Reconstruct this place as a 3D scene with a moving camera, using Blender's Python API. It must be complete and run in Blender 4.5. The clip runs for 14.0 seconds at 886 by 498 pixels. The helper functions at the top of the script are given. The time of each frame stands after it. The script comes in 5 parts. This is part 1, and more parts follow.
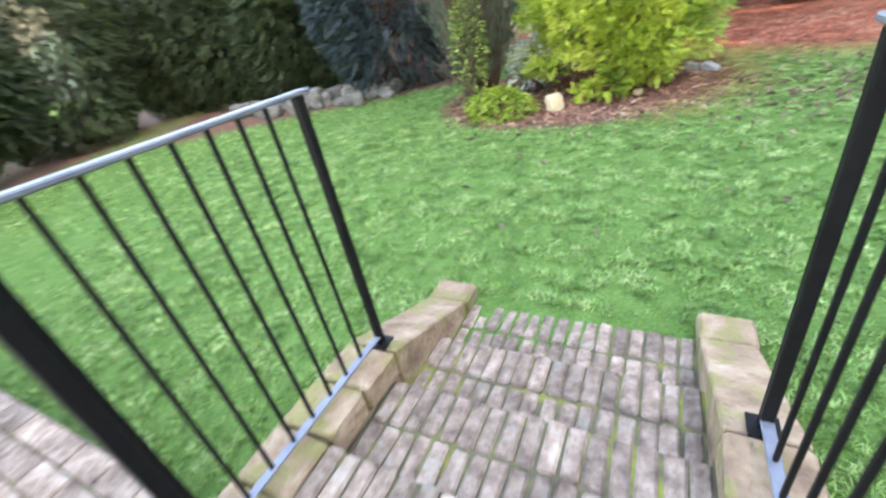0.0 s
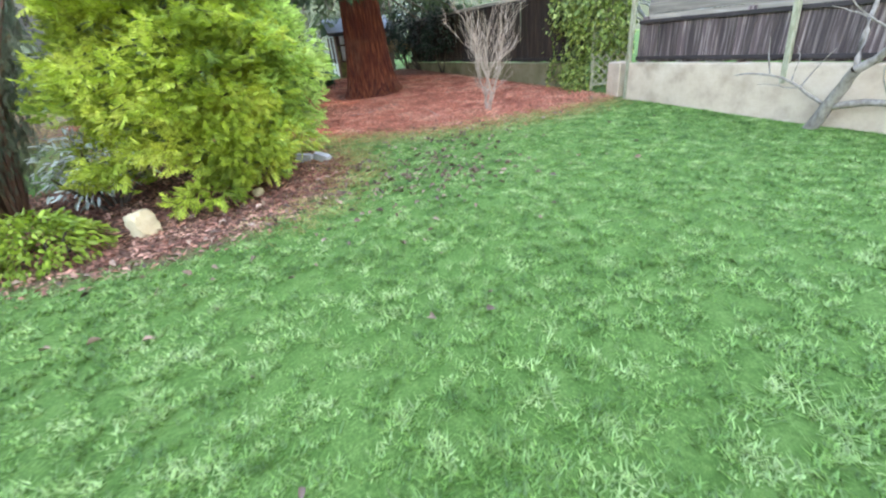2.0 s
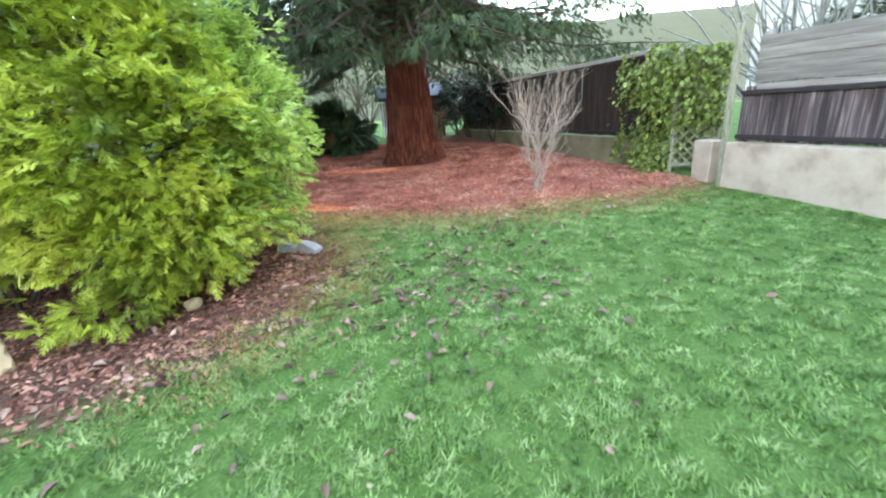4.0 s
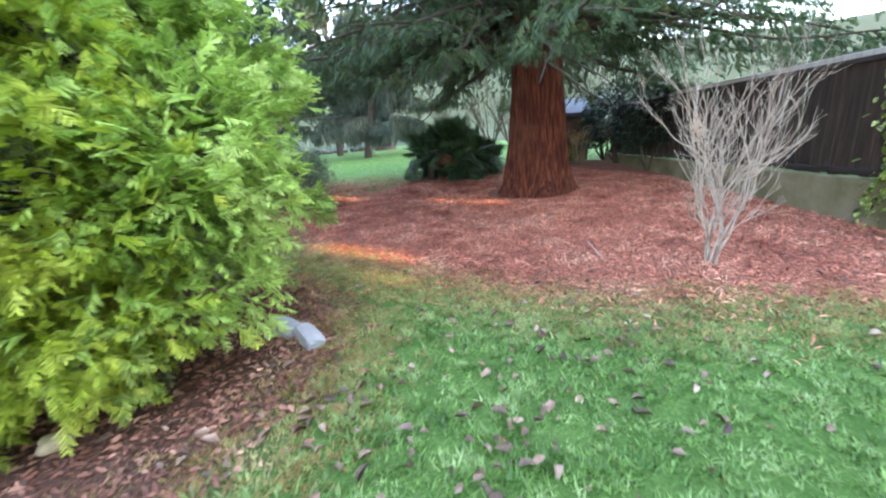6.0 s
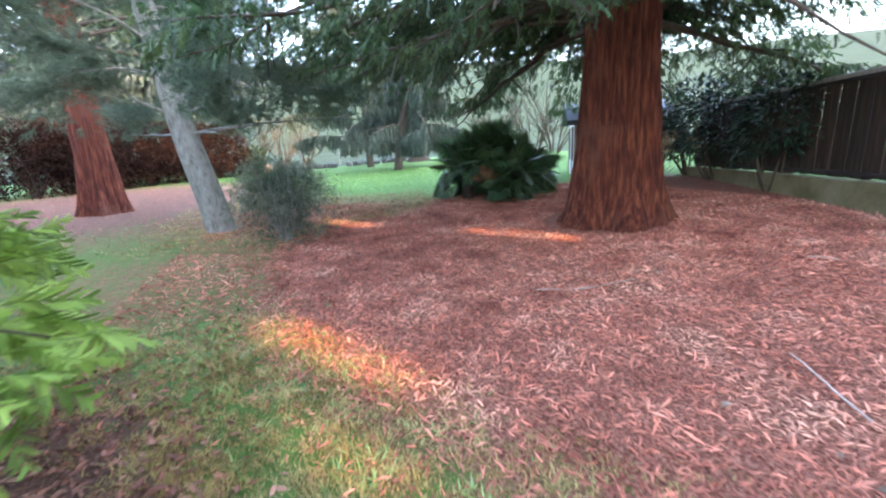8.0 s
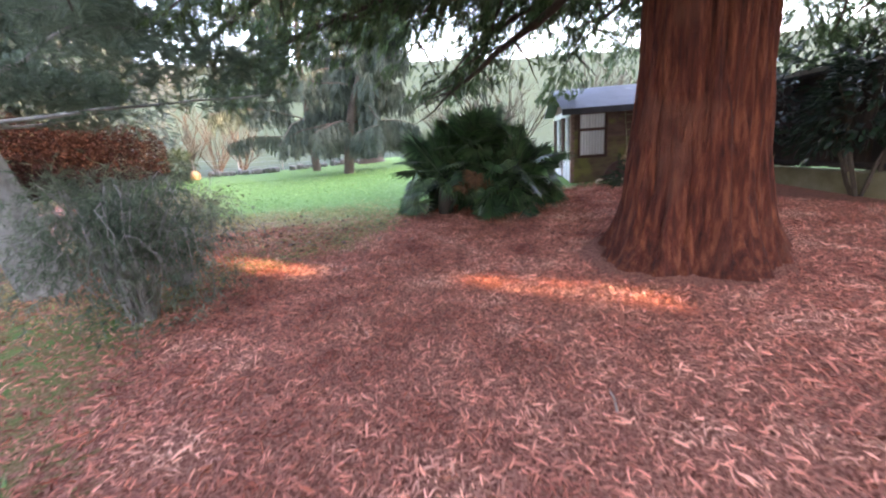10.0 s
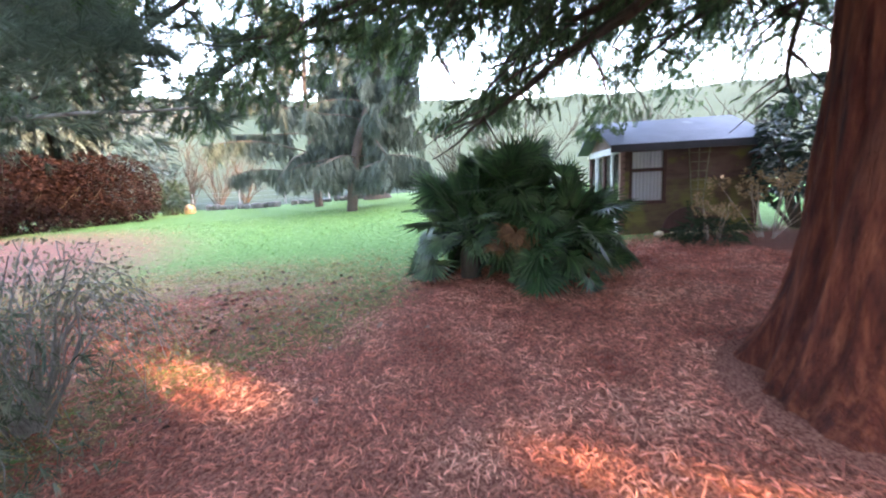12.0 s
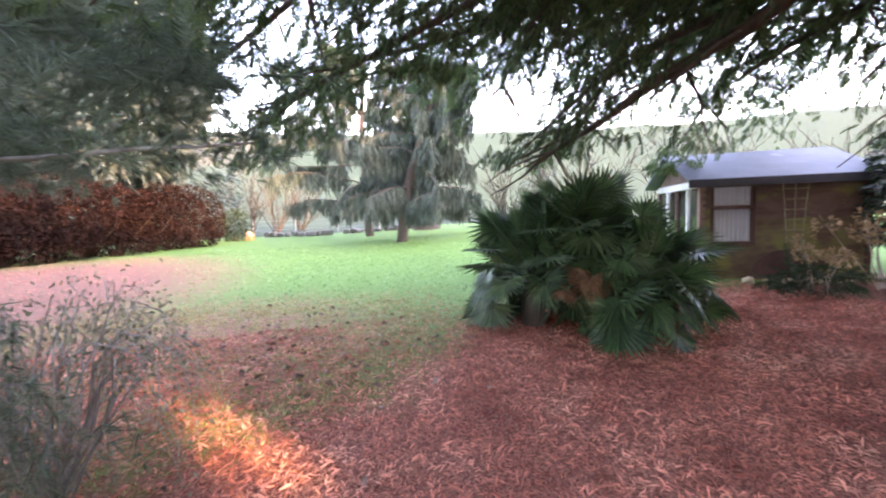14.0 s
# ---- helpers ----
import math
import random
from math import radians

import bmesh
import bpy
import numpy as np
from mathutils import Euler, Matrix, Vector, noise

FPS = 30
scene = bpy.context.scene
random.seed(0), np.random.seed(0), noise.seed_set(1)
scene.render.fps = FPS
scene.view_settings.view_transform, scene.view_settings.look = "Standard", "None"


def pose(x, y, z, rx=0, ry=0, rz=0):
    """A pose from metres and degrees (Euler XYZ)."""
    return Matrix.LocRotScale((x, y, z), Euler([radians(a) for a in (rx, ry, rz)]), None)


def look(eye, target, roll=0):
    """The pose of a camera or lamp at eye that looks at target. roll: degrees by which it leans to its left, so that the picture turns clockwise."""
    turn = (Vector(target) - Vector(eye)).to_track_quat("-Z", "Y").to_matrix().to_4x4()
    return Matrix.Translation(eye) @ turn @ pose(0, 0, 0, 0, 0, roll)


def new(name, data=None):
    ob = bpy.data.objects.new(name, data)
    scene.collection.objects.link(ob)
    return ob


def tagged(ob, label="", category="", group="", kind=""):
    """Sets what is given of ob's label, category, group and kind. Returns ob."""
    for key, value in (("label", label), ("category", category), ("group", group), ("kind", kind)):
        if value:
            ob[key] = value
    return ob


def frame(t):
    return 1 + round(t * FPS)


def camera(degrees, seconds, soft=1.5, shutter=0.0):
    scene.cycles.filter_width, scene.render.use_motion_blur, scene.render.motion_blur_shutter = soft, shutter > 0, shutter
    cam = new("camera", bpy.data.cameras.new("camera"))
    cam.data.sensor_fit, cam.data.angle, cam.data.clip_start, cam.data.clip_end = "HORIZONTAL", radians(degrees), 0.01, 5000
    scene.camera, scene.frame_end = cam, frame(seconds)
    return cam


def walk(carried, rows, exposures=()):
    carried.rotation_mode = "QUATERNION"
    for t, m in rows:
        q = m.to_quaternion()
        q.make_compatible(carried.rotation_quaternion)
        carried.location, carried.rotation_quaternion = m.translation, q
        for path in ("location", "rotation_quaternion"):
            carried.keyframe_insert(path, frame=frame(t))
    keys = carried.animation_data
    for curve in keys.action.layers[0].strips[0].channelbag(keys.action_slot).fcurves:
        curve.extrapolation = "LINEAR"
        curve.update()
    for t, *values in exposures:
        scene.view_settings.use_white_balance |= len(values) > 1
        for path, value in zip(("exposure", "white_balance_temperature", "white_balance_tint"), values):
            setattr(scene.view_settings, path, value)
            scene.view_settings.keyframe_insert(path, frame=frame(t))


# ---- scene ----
cam = camera(94.5, 14.0, soft=2.1, shutter=0.3)
PATH = [
    (0, (0.051, -0.943, 1.645), (-0.066, 0.784, 0.644), -11.9),
    (0.5, (-0.03, -0.436, 1.692), (0.478, 1.211, 0.677), -8.3),
    (1, (0.125, -0.058, 1.706), (1.115, 1.373, 0.719), -7.8),
    (1.5, (0.359, 0.27, 1.649), (1.482, 1.665, 0.758), -5.2),
    (2, (0.649, 0.525, 1.506), (2.002, 1.685, 0.599), -5.8),
    (2.5, (0.981, 0.76, 1.457), (2.32, 2.021, 0.669), -3.8),
    (3, (1.357, 1.005, 1.434), (2.718, 2.285, 0.723), -3.2),
    (5.3, (3.423, 2.1, 1.589), (4.488, 3.71, 1.064), -4.5),
    (5.5, (3.577, 2.259, 1.584), (4.591, 3.903, 1.065), -4.2),
    (6, (3.981, 2.689, 1.513), (4.74, 4.465, 0.993), -3.0),
    (6.5, (4.345, 3.251, 1.444), (5.3, 4.988, 1.179), -0.1),
    (7, (4.656, 3.85, 1.412), (5.311, 5.69, 0.98), -0.6),
    (7.5, (4.844, 4.41, 1.443), (5.435, 6.273, 1.02), -1.5),
    (7.7, (4.893, 4.652, 1.445), (5.484, 6.508, 0.99), -2.2),
    (9.8, (5.493, 7.44, 1.432), (6.187, 9.26, 0.98), -2.9),
    (10, (5.572, 7.666, 1.467), (6.381, 9.432, 0.992), -4.0),
    (10.5, (5.744, 8.171, 1.489), (6.556, 9.961, 1.12), -4.2),
    (11, (5.893, 8.617, 1.532), (6.776, 10.376, 1.176), -2.8),
    (11.5, (5.997, 9.067, 1.574), (6.929, 10.799, 1.212), -4.0),
    (12, (6.163, 9.476, 1.592), (6.975, 11.277, 1.279), -2.9),
    (12.5, (6.231, 9.744, 1.643), (6.959, 11.59, 1.399), -2.1),
    (13, (6.197, 9.877, 1.68), (6.754, 11.788, 1.484), -2.4),
    (13.5, (6.147, 9.891, 1.689), (6.596, 11.833, 1.524), -1.8),
    (14, (6.176, 9.921, 1.68), (6.793, 11.817, 1.52), -2.0),
]
EXPOSURES = [(0.0, 4.24, 8900, 16), (1.0, 4.18, 8500, 14), (3.0, 4.08, 8200, 14), (5.5, 4.14, 7700, 14), (7.5, 4.36, 7000, 15), (10.0, 4.5, 7900, 31), (12.0, 4.66, 7300, 28), (14.0, 4.82, 8000, 38)]
walk(cam, [(t, look(eye, target, roll)) for t, eye, target, roll in PATH], EXPOSURES)

# ---- light ----
SUN_AZ = (0.57, -0.82)
SUN_EL = 24.0
world = bpy.data.worlds.new("sky")
scene.world = world
world.use_nodes = True
wn = world.node_tree.nodes
sky = wn.new("ShaderNodeTexSky")
sky.sky_type = "NISHITA"
sky.sun_disc = False
sky.sun_elevation = radians(SUN_EL)
sky.sun_rotation = math.atan2(SUN_AZ[0], SUN_AZ[1])
sky.air_density, sky.dust_density, sky.ozone_density = 1.0, 1.2, 1.0
wn["Background"].inputs["Strength"].default_value = 0.15
world.node_tree.links.new(sky.outputs["Color"], wn["Background"].inputs["Color"])
sun_data = bpy.data.lights.new("sun", "SUN")
sun_data.energy, sun_data.angle, sun_data.color = 0.85, radians(0.7), (1.0, 0.74, 0.46)
sun = new("sun", sun_data)
_c = math.cos(radians(SUN_EL))
sun.matrix_world = look((SUN_AZ[0] * _c * 60, SUN_AZ[1] * _c * 60, 60 * math.sin(radians(SUN_EL))), (0, 0, 0))

rng = np.random.default_rng(7)


# ---- geometry helpers ----
def gh(x, y):
    """Height of the ground."""
    x, y = np.asarray(x, float), np.asarray(y, float)
    z = 0.018 * np.clip(y, 0, 36) + 0.045 * np.clip(x - 7, 0, 9) - 0.06 * np.exp(-((x - 9.5) ** 2 + (y - 10.3) ** 2) / 2.6)
    z = z + 0.012 * np.sin(x * 1.7 + 0.6 * y) * np.sin(y * 1.3 - 0.4 * x)
    d = np.maximum(0, np.hypot(x * 0.75, y) - 44)
    z = z + 0.30 * np.minimum(d, 230) ** 2 / (np.minimum(d, 230) + 60) * np.clip((y + 0.9 * x) / 40, 0, 1)
    return z


def gz(x, y):
    return float(gh(x, y))


def mesh_of(name, V, T, mats, mat_index=None, smooth=False):
    """A mesh from arrays of places and triangles or quads."""
    V, T = np.asarray(V, np.float32), np.asarray(T, np.int32)
    k = T.shape[1]
    me = bpy.data.meshes.new(name)
    me.vertices.add(len(V))
    me.vertices.foreach_set("co", V.ravel())
    me.loops.add(T.size)
    me.loops.foreach_set("vertex_index", T.ravel())
    me.polygons.add(len(T))
    me.polygons.foreach_set("loop_start", np.arange(0, T.size, k, dtype=np.int32))
    me.polygons.foreach_set("loop_total", np.full(len(T), k, np.int32))
    for m in mats if isinstance(mats, (list, tuple)) else [mats]:
        me.materials.append(m)
    if mat_index is not None:
        me.polygons.foreach_set("material_index", np.asarray(mat_index, np.int32))
    if smooth:
        me.polygons.foreach_set("use_smooth", np.ones(len(T), bool))
    me.update(calc_edges=True)
    return me


def part(name, data, material=None, parent=None, label=""):
    """One mesh object, from a bmesh or a mesh, under a thing or a part."""
    if isinstance(data, bmesh.types.BMesh):
        me = bpy.data.meshes.new(name)
        data.to_mesh(me)
        data.free()
        data = me
    if material is not None and not data.materials:
        data.materials.append(material)
    ob = new(name, data)
    ob.parent = parent
    return tagged(ob, label)


def thing(name, x, y, z, rz, label, category, group="", kind=""):
    ob = new(name)
    ob.matrix_world = pose(x, y, z, 0, 0, rz)
    ob.empty_display_size = 0.1
    return tagged(ob, label, category, group, kind)


def box(sx, sy, sz, bev=0.006, at=(0, 0, 0), jitter=0.0):
    """A bevelled block whose base centre is at the place given."""
    bm = bmesh.new()
    bmesh.ops.create_cube(bm, size=1)
    for v in bm.verts:
        v.co = Vector((v.co.x * sx, v.co.y * sy, (v.co.z + 0.5) * sz))
        if jitter:
            v.co += Vector(rng.uniform(-jitter, jitter, 3))
    if bev:
        bmesh.ops.bevel(bm, geom=bm.edges[:], offset=bev, segments=1, affect="EDGES")
    bmesh.ops.translate(bm, verts=bm.verts, vec=at)
    return bm


def prism(points, depth, axis="x", bev=0.008):
    """A profile in (y, z) drawn out along x."""
    bm = bmesh.new()
    a = [bm.verts.new((0, p, q)) for p, q in points]
    b = [bm.verts.new((depth, p, q)) for p, q in points]
    n = len(points)
    bm.faces.new(a[::-1])
    bm.faces.new(b)
    for i in range(n):
        bm.faces.new((a[i], a[(i + 1) % n], b[(i + 1) % n], b[i]))
    bmesh.ops.recalc_face_normals(bm, faces=bm.faces[:])
    if bev:
        bmesh.ops.bevel(bm, geom=bm.edges[:], offset=bev, segments=1, affect="EDGES")
    return bm


def tubes(lines, sides=6):
    """Tapered tubes along lines of (x, y, z, radius); arrays of places and quads."""
    Vs, Fs, o = [], [], 0
    for line in lines:
        P = np.asarray(line, float)
        c, r = P[:, :3], P[:, 3]
        t = np.gradient(c, axis=0)
        t /= np.linalg.norm(t, axis=1)[:, None] + 1e-9
        ref = np.where(np.abs(t[:, 2:3]) > 0.9, [[1.0, 0, 0]], [[0, 0, 1.0]])
        u = np.cross(t, ref)
        u /= np.linalg.norm(u, axis=1)[:, None] + 1e-9
        w = np.cross(t, u)
        a = np.linspace(0, 2 * np.pi, sides, endpoint=False)
        ring = c[:, None] + r[:, None, None] * (np.cos(a)[None, :, None] * u[:, None] + np.sin(a)[None, :, None] * w[:, None])
        n = len(c)
        i = np.arange(n - 1)[:, None] * sides
        j = np.arange(sides)[None]
        k = (j + 1) % sides
        Fs.append((np.stack([i + j, i + k, i + sides + k, i + sides + j], -1).reshape(-1, 4)) + o)
        Vs.append(ring.reshape(-1, 3))
        o += n * sides
    return np.concatenate(Vs), np.concatenate(Fs)


def wander(start, direction, length, steps, r0, r1, droop=0.0, wiggle=0.15, seed=None):
    """A wandering limb as rows of (x, y, z, radius)."""
    g = rng if seed is None else np.random.default_rng(seed)
    p, d = np.array(start, float), np.array(direction, float)
    d /= np.linalg.norm(d)
    rows = [(*p, r0)]
    for i in range(steps):
        d = d + g.normal(0, wiggle, 3) + np.array([0, 0, -droop])
        d /= np.linalg.norm(d)
        p = p + d * length / steps
        rows.append((*p, r0 + (r1 - r0) * (i + 1) / steps))
    return rows


def frames_from(direction, roll):
    """Rotation matrices whose x axis is the direction."""
    d = direction / (np.linalg.norm(direction, axis=1)[:, None] + 1e-9)
    up = np.tile([0, 0, 1.0], (len(d), 1))
    up[np.abs(d[:, 2]) > 0.95] = [1, 0, 0]
    s = np.cross(up, d)
    s /= np.linalg.norm(s, axis=1)[:, None] + 1e-9
    n = np.cross(d, s)
    c, q = np.cos(roll)[:, None], np.sin(roll)[:, None]
    return np.stack([d, s * c + n * q, n * c - s * q], axis=2)


def scatter(template, P, D, roll, size):
    """Copies of a template (places, triangles) at P along D; one array of each."""
    V, T = template
    R = frames_from(np.asarray(D, float), np.asarray(roll, float))
    W = np.einsum("nij,kj->nki", R, V) * np.asarray(size)[:, None, None] + np.asarray(P)[:, None]
    F = T[None] + (np.arange(len(P)) * len(V))[:, None, None]
    return W.reshape(-1, 3), F.reshape(-1, T.shape[1])


def spray_template(pairs=8, leaf=0.34, width=0.06, droop=0.25, spread=0.9, seed=1):
    """A flat conifer spray: a twig with leaflets on both sides."""
    g = np.random.default_rng(seed)
    V, T = [], []
    for i in range(pairs):
        x = 0.06 + 0.9 * i / pairs
        length = leaf * (1 - 0.65 * (i / pairs)) * g.uniform(0.8, 1.15)
        for s in (-1, 1):
            a = spread * g.uniform(0.8, 1.15)
            tip = (x + length * math.cos(a), s * length * math.sin(a), -droop * length - droop * x * x * 0.5 + g.normal(0, 0.02))
            z = -droop * x * x * 0.5
            o = len(V)
            V += [(x - width * 0.5, 0, z), (x + width * 0.6, 0, z), tip, (x + length * 0.6 * math.cos(a) + width * 0.7, s * length * 0.55 * math.sin(a), z - droop * length * 0.4)]
            T += [(o, o + 1, o + 3), (o, o + 3, o + 2)]
    o = len(V)
    V += [(0, -0.012, 0), (0, 0.012, 0), (1, 0, -droop * 0.5)]
    T += [(o, o + 1, o + 2)]
    return np.array(V, float), np.array(T)


def leaf_template(width=0.42, fold=0.12):
    V = np.array([(0, 0, 0), (0.35, width * 0.5, fold), (0.35, -width * 0.5, fold), (0.75, width * 0.36, fold * 0.6), (0.75, -width * 0.36, fold * 0.6), (1, 0, -0.06), (0.4, 0, 0.0), (0.75, 0, -0.01)])
    T = np.array([(0, 6, 1), (0, 2, 6), (1, 6, 7), (1, 7, 3), (2, 7, 6), (2, 4, 7), (3, 7, 5), (4, 5, 7)])
    return V, T


def needles_template(n=14, width=0.035, seed=2):
    g = np.random.default_rng(seed)
    V, T = [], []
    for i in range(n):
        a, b = g.uniform(0, 2 * np.pi), g.uniform(0.25, 1.0)
        d = np.array([math.cos(b), math.sin(b) * math.cos(a), math.sin(b) * math.sin(a)])
        s = np.cross(d, g.normal(size=3))
        s *= width / np.linalg.norm(s)
        o = len(V)
        x = g.uniform(0, 0.35)
        base = np.array([x, 0, 0])
        V += [base - s, base + s, base + d * g.uniform(0.7, 1.0)]
        T += [(o, o + 1, o + 2)]
    return np.array(V), np.array(T)


def blob_points(n, centre, radii, lumps=9, depth=0.35, seed=3, low=-1.0):
    """Places on and just inside a lumpy crown, and the ways that they face."""
    g = np.random.default_rng(seed)
    d = g.normal(size=(n * 3, 3))
    d /= np.linalg.norm(d, axis=1)[:, None]
    d = d[d[:, 2] > low][:n]
    L = g.normal(size=(lumps, 3))
    L /= np.linalg.norm(L, axis=1)[:, None]
    amp = g.uniform(-0.22, 0.22, lumps)
    k = 1 + (amp[None] * np.exp(6 * (d @ L.T - 1))).sum(1) * 1.4
    r = k * (1 - depth * g.random(len(d)) ** 2)
    return np.array(centre) + d * r[:, None] * np.array(radii), d


def merge(*soups):
    V, F, o = [], [], 0
    for v, f in soups:
        V.append(v)
        F.append(np.asarray(f) + o)
        o += len(v)
    return np.concatenate(V), np.concatenate(F)


# ---- materials ----
def mat(name, colors, scale=4.0, rough=0.8, bump=0.3, bump_scale=40.0, metal=0.0, stretch=(1, 1, 1), detail=6, island=0.0, obj_random=0.0, translucent=0.0, coords="Object", spec=0.5, stain=None, bump_dist=0.01):
    """A worn surface: a noise of colours at two scales, with relief."""
    m = bpy.data.materials.new(name)
    m.use_nodes = True
    nt = m.node_tree
    N, Lk = nt.nodes, nt.links
    b = N["Principled BSDF"]
    tc = N.new("ShaderNodeTexCoord")
    mp = N.new("ShaderNodeMapping")
    mp.inputs["Scale"].default_value = stretch
    place = N.new("ShaderNodeNewGeometry").outputs["Position"] if coords == "World" else tc.outputs[coords]
    Lk.new(place, mp.inputs["Vector"])
    n1 = N.new("ShaderNodeTexNoise")
    n1.inputs["Scale"].default_value, n1.inputs["Detail"].default_value, n1.inputs["Roughness"].default_value = scale, detail, 0.62
    Lk.new(mp.outputs["Vector"], n1.inputs["Vector"])
    ramp = N.new("ShaderNodeValToRGB")
    el = ramp.color_ramp.elements
    while len(el) < len(colors):
        el.new(0.5)
    for i, c in enumerate(colors):
        el[i].position = 0.3 + 0.4 * i / max(1, len(colors) - 1)
        el[i].color = (*c, 1)
    Lk.new(n1.outputs["Fac"], ramp.inputs["Fac"])
    out = ramp.outputs["Color"]
    if stain:
        n3 = N.new("ShaderNodeTexNoise")
        n3.inputs["Scale"].default_value, n3.inputs["Detail"].default_value = stain[1], 5
        Lk.new(place, n3.inputs["Vector"])
        r3 = N.new("ShaderNodeMapRange")
        r3.inputs[1].default_value, r3.inputs[2].default_value = stain[2], stain[2] + 0.12
        Lk.new(n3.outputs["Fac"], r3.inputs[0])
        mx = N.new("ShaderNodeMix")
        mx.data_type = "RGBA"
        Lk.new(r3.outputs[0], mx.inputs["Factor"])
        Lk.new(out, mx.inputs["A"])
        mx.inputs["B"].default_value = (*stain[0], 1)
        out = mx.outputs["Result"]
    if island or obj_random:
        if island:
            src = N.new("ShaderNodeNewGeometry").outputs["Random Per Island"]
        else:
            src = N.new("ShaderNodeObjectInfo").outputs["Random"]
        mr = N.new("ShaderNodeMapRange")
        k = island or obj_random
        mr.inputs[3].default_value, mr.inputs[4].default_value = 1 - k, 1 + k
        Lk.new(src, mr.inputs[0])
        hs = N.new("ShaderNodeHueSaturation")
        Lk.new(mr.outputs[0], hs.inputs["Value"])
        Lk.new(out, hs.inputs["Color"])
        out = hs.outputs["Color"]
    Lk.new(out, b.inputs["Base Color"])
    b.inputs["Roughness"].default_value, b.inputs["Metallic"].default_value = rough, metal
    b.inputs["Specular IOR Level"].default_value = spec
    if bump:
        n2 = N.new("ShaderNodeTexNoise")
        n2.inputs["Scale"].default_value, n2.inputs["Detail"].default_value = bump_scale, 5
        Lk.new(mp.outputs["Vector"], n2.inputs["Vector"])
        bp = N.new("ShaderNodeBump")
        bp.inputs["Strength"].default_value, bp.inputs["Distance"].default_value = bump, bump_dist
        Lk.new(n2.outputs["Fac"], bp.inputs["Height"])
        Lk.new(bp.outputs["Normal"], b.inputs["Normal"])
    if translucent:
        tr = N.new("ShaderNodeBsdfTranslucent")
        Lk.new(out, tr.inputs["Color"])
        ms = N.new("ShaderNodeMixShader")
        ms.inputs[0].default_value = translucent
        Lk.new(b.outputs[0], ms.inputs[1])
        Lk.new(tr.outputs[0], ms.inputs[2])
        Lk.new(ms.outputs[0], N["Material Output"].inputs["Surface"])
    return m


M_BRICK = mat("weathered_brick", [(0.10, 0.068, 0.055), (0.23, 0.165, 0.13), (0.38, 0.30, 0.25)], 14, 0.9, 0.9, 45, obj_random=0.3, stain=((0.27, 0.235, 0.20), 9, 0.6), bump_dist=0.015, coords="World")
M_SANDSTONE = mat("sandstone", [(0.14, 0.09, 0.06), (0.27, 0.18, 0.12), (0.38, 0.29, 0.21)], 7, 0.92, 1.0, 30, obj_random=0.18, stain=((0.20, 0.17, 0.07), 6, 0.50), bump_dist=0.02, coords="World")
M_MORTAR = mat("mossy_joint", [(0.05, 0.042, 0.03), (0.10, 0.092, 0.05), (0.20, 0.22, 0.03)], 5, 0.95, 0.8, 50)
M_IRON = mat("black_painted_iron", [(0.004, 0.004, 0.005), (0.008, 0.008, 0.009)], 20, 0.5, 0.15, 80, spec=0.15)
M_STEEL = mat("worn_rail_top", [(0.10, 0.11, 0.14), (0.20, 0.22, 0.27)], 8, 0.4, 0.15, 60, metal=0.3)
M_CONCRETE = mat("concrete", [(0.36, 0.265, 0.195), (0.50, 0.385, 0.295), (0.58, 0.465, 0.37)], 2.5, 0.9, 0.6, 40, stain=((0.34, 0.25, 0.18), 1.8, 0.56), coords="World")
M_DARKWOOD = mat("dark_stained_boards", [(0.035, 0.021, 0.022), (0.095, 0.062, 0.06), (0.34, 0.265, 0.245)], 3, 0.8, 0.4, 60, stretch=(9, 9, 0.35), obj_random=0.45, coords="World")
M_RAILWOOD = mat("dark_rail_timber", [(0.018, 0.012, 0.012), (0.04, 0.028, 0.028)], 4, 0.8, 0.4, 60)
M_LICHEN = mat("lichened_pale_timber", [(0.17, 0.17, 0.10), (0.30, 0.28, 0.19), (0.42, 0.40, 0.31)], 6, 0.9, 0.4, 50, stretch=(4, 4, 1), coords="World")
M_SLAB = mat("pale_grey_block", [(0.30, 0.31, 0.33), (0.44, 0.45, 0.47)], 7, 0.9, 0.4, 50)
M_FARTWIG = mat("tan_far_twigs", [(0.045, 0.032, 0.02), (0.085, 0.06, 0.038)], 3, 0.9, 0)
M_STRAW = mat("dry_straw_grass", [(0.24, 0.15, 0.05), (0.40, 0.30, 0.11), (0.50, 0.44, 0.20)], 3, 0.7, 0, island=0.4, translucent=0.3)
M_OLIVE = mat("olive_twig_leaves", [(0.11, 0.12, 0.07), (0.22, 0.225, 0.14), (0.35, 0.34, 0.25)], 3, 0.7, 0, island=0.4, translucent=0.25)
M_BLUEGREEN = mat("pale_blue_green_conifer", [(0.03, 0.05, 0.045), (0.06, 0.09, 0.08), (0.11, 0.14, 0.125)], 0.8, 0.65, 0, island=0.4, translucent=0.2)
M_PINKBOARD = mat("faded_pinkish_board", [(0.24, 0.13, 0.105), (0.36, 0.22, 0.18)], 5, 0.8, 0.3, 60)
M_GREYWOOD = mat("weathered_grey_boards", [(0.24, 0.21, 0.19), (0.36, 0.33, 0.30), (0.44, 0.41, 0.38)], 3, 0.85, 0.4, 60, stretch=(6, 6, 0.6), obj_random=0.15, coords="World")
M_GREYBOARD = mat("weathered_level_boards", [(0.17, 0.14, 0.115), (0.28, 0.235, 0.195), (0.38, 0.33, 0.28)], 3, 0.85, 0.4, 60, stretch=(0.5, 6, 7), obj_random=0.2)
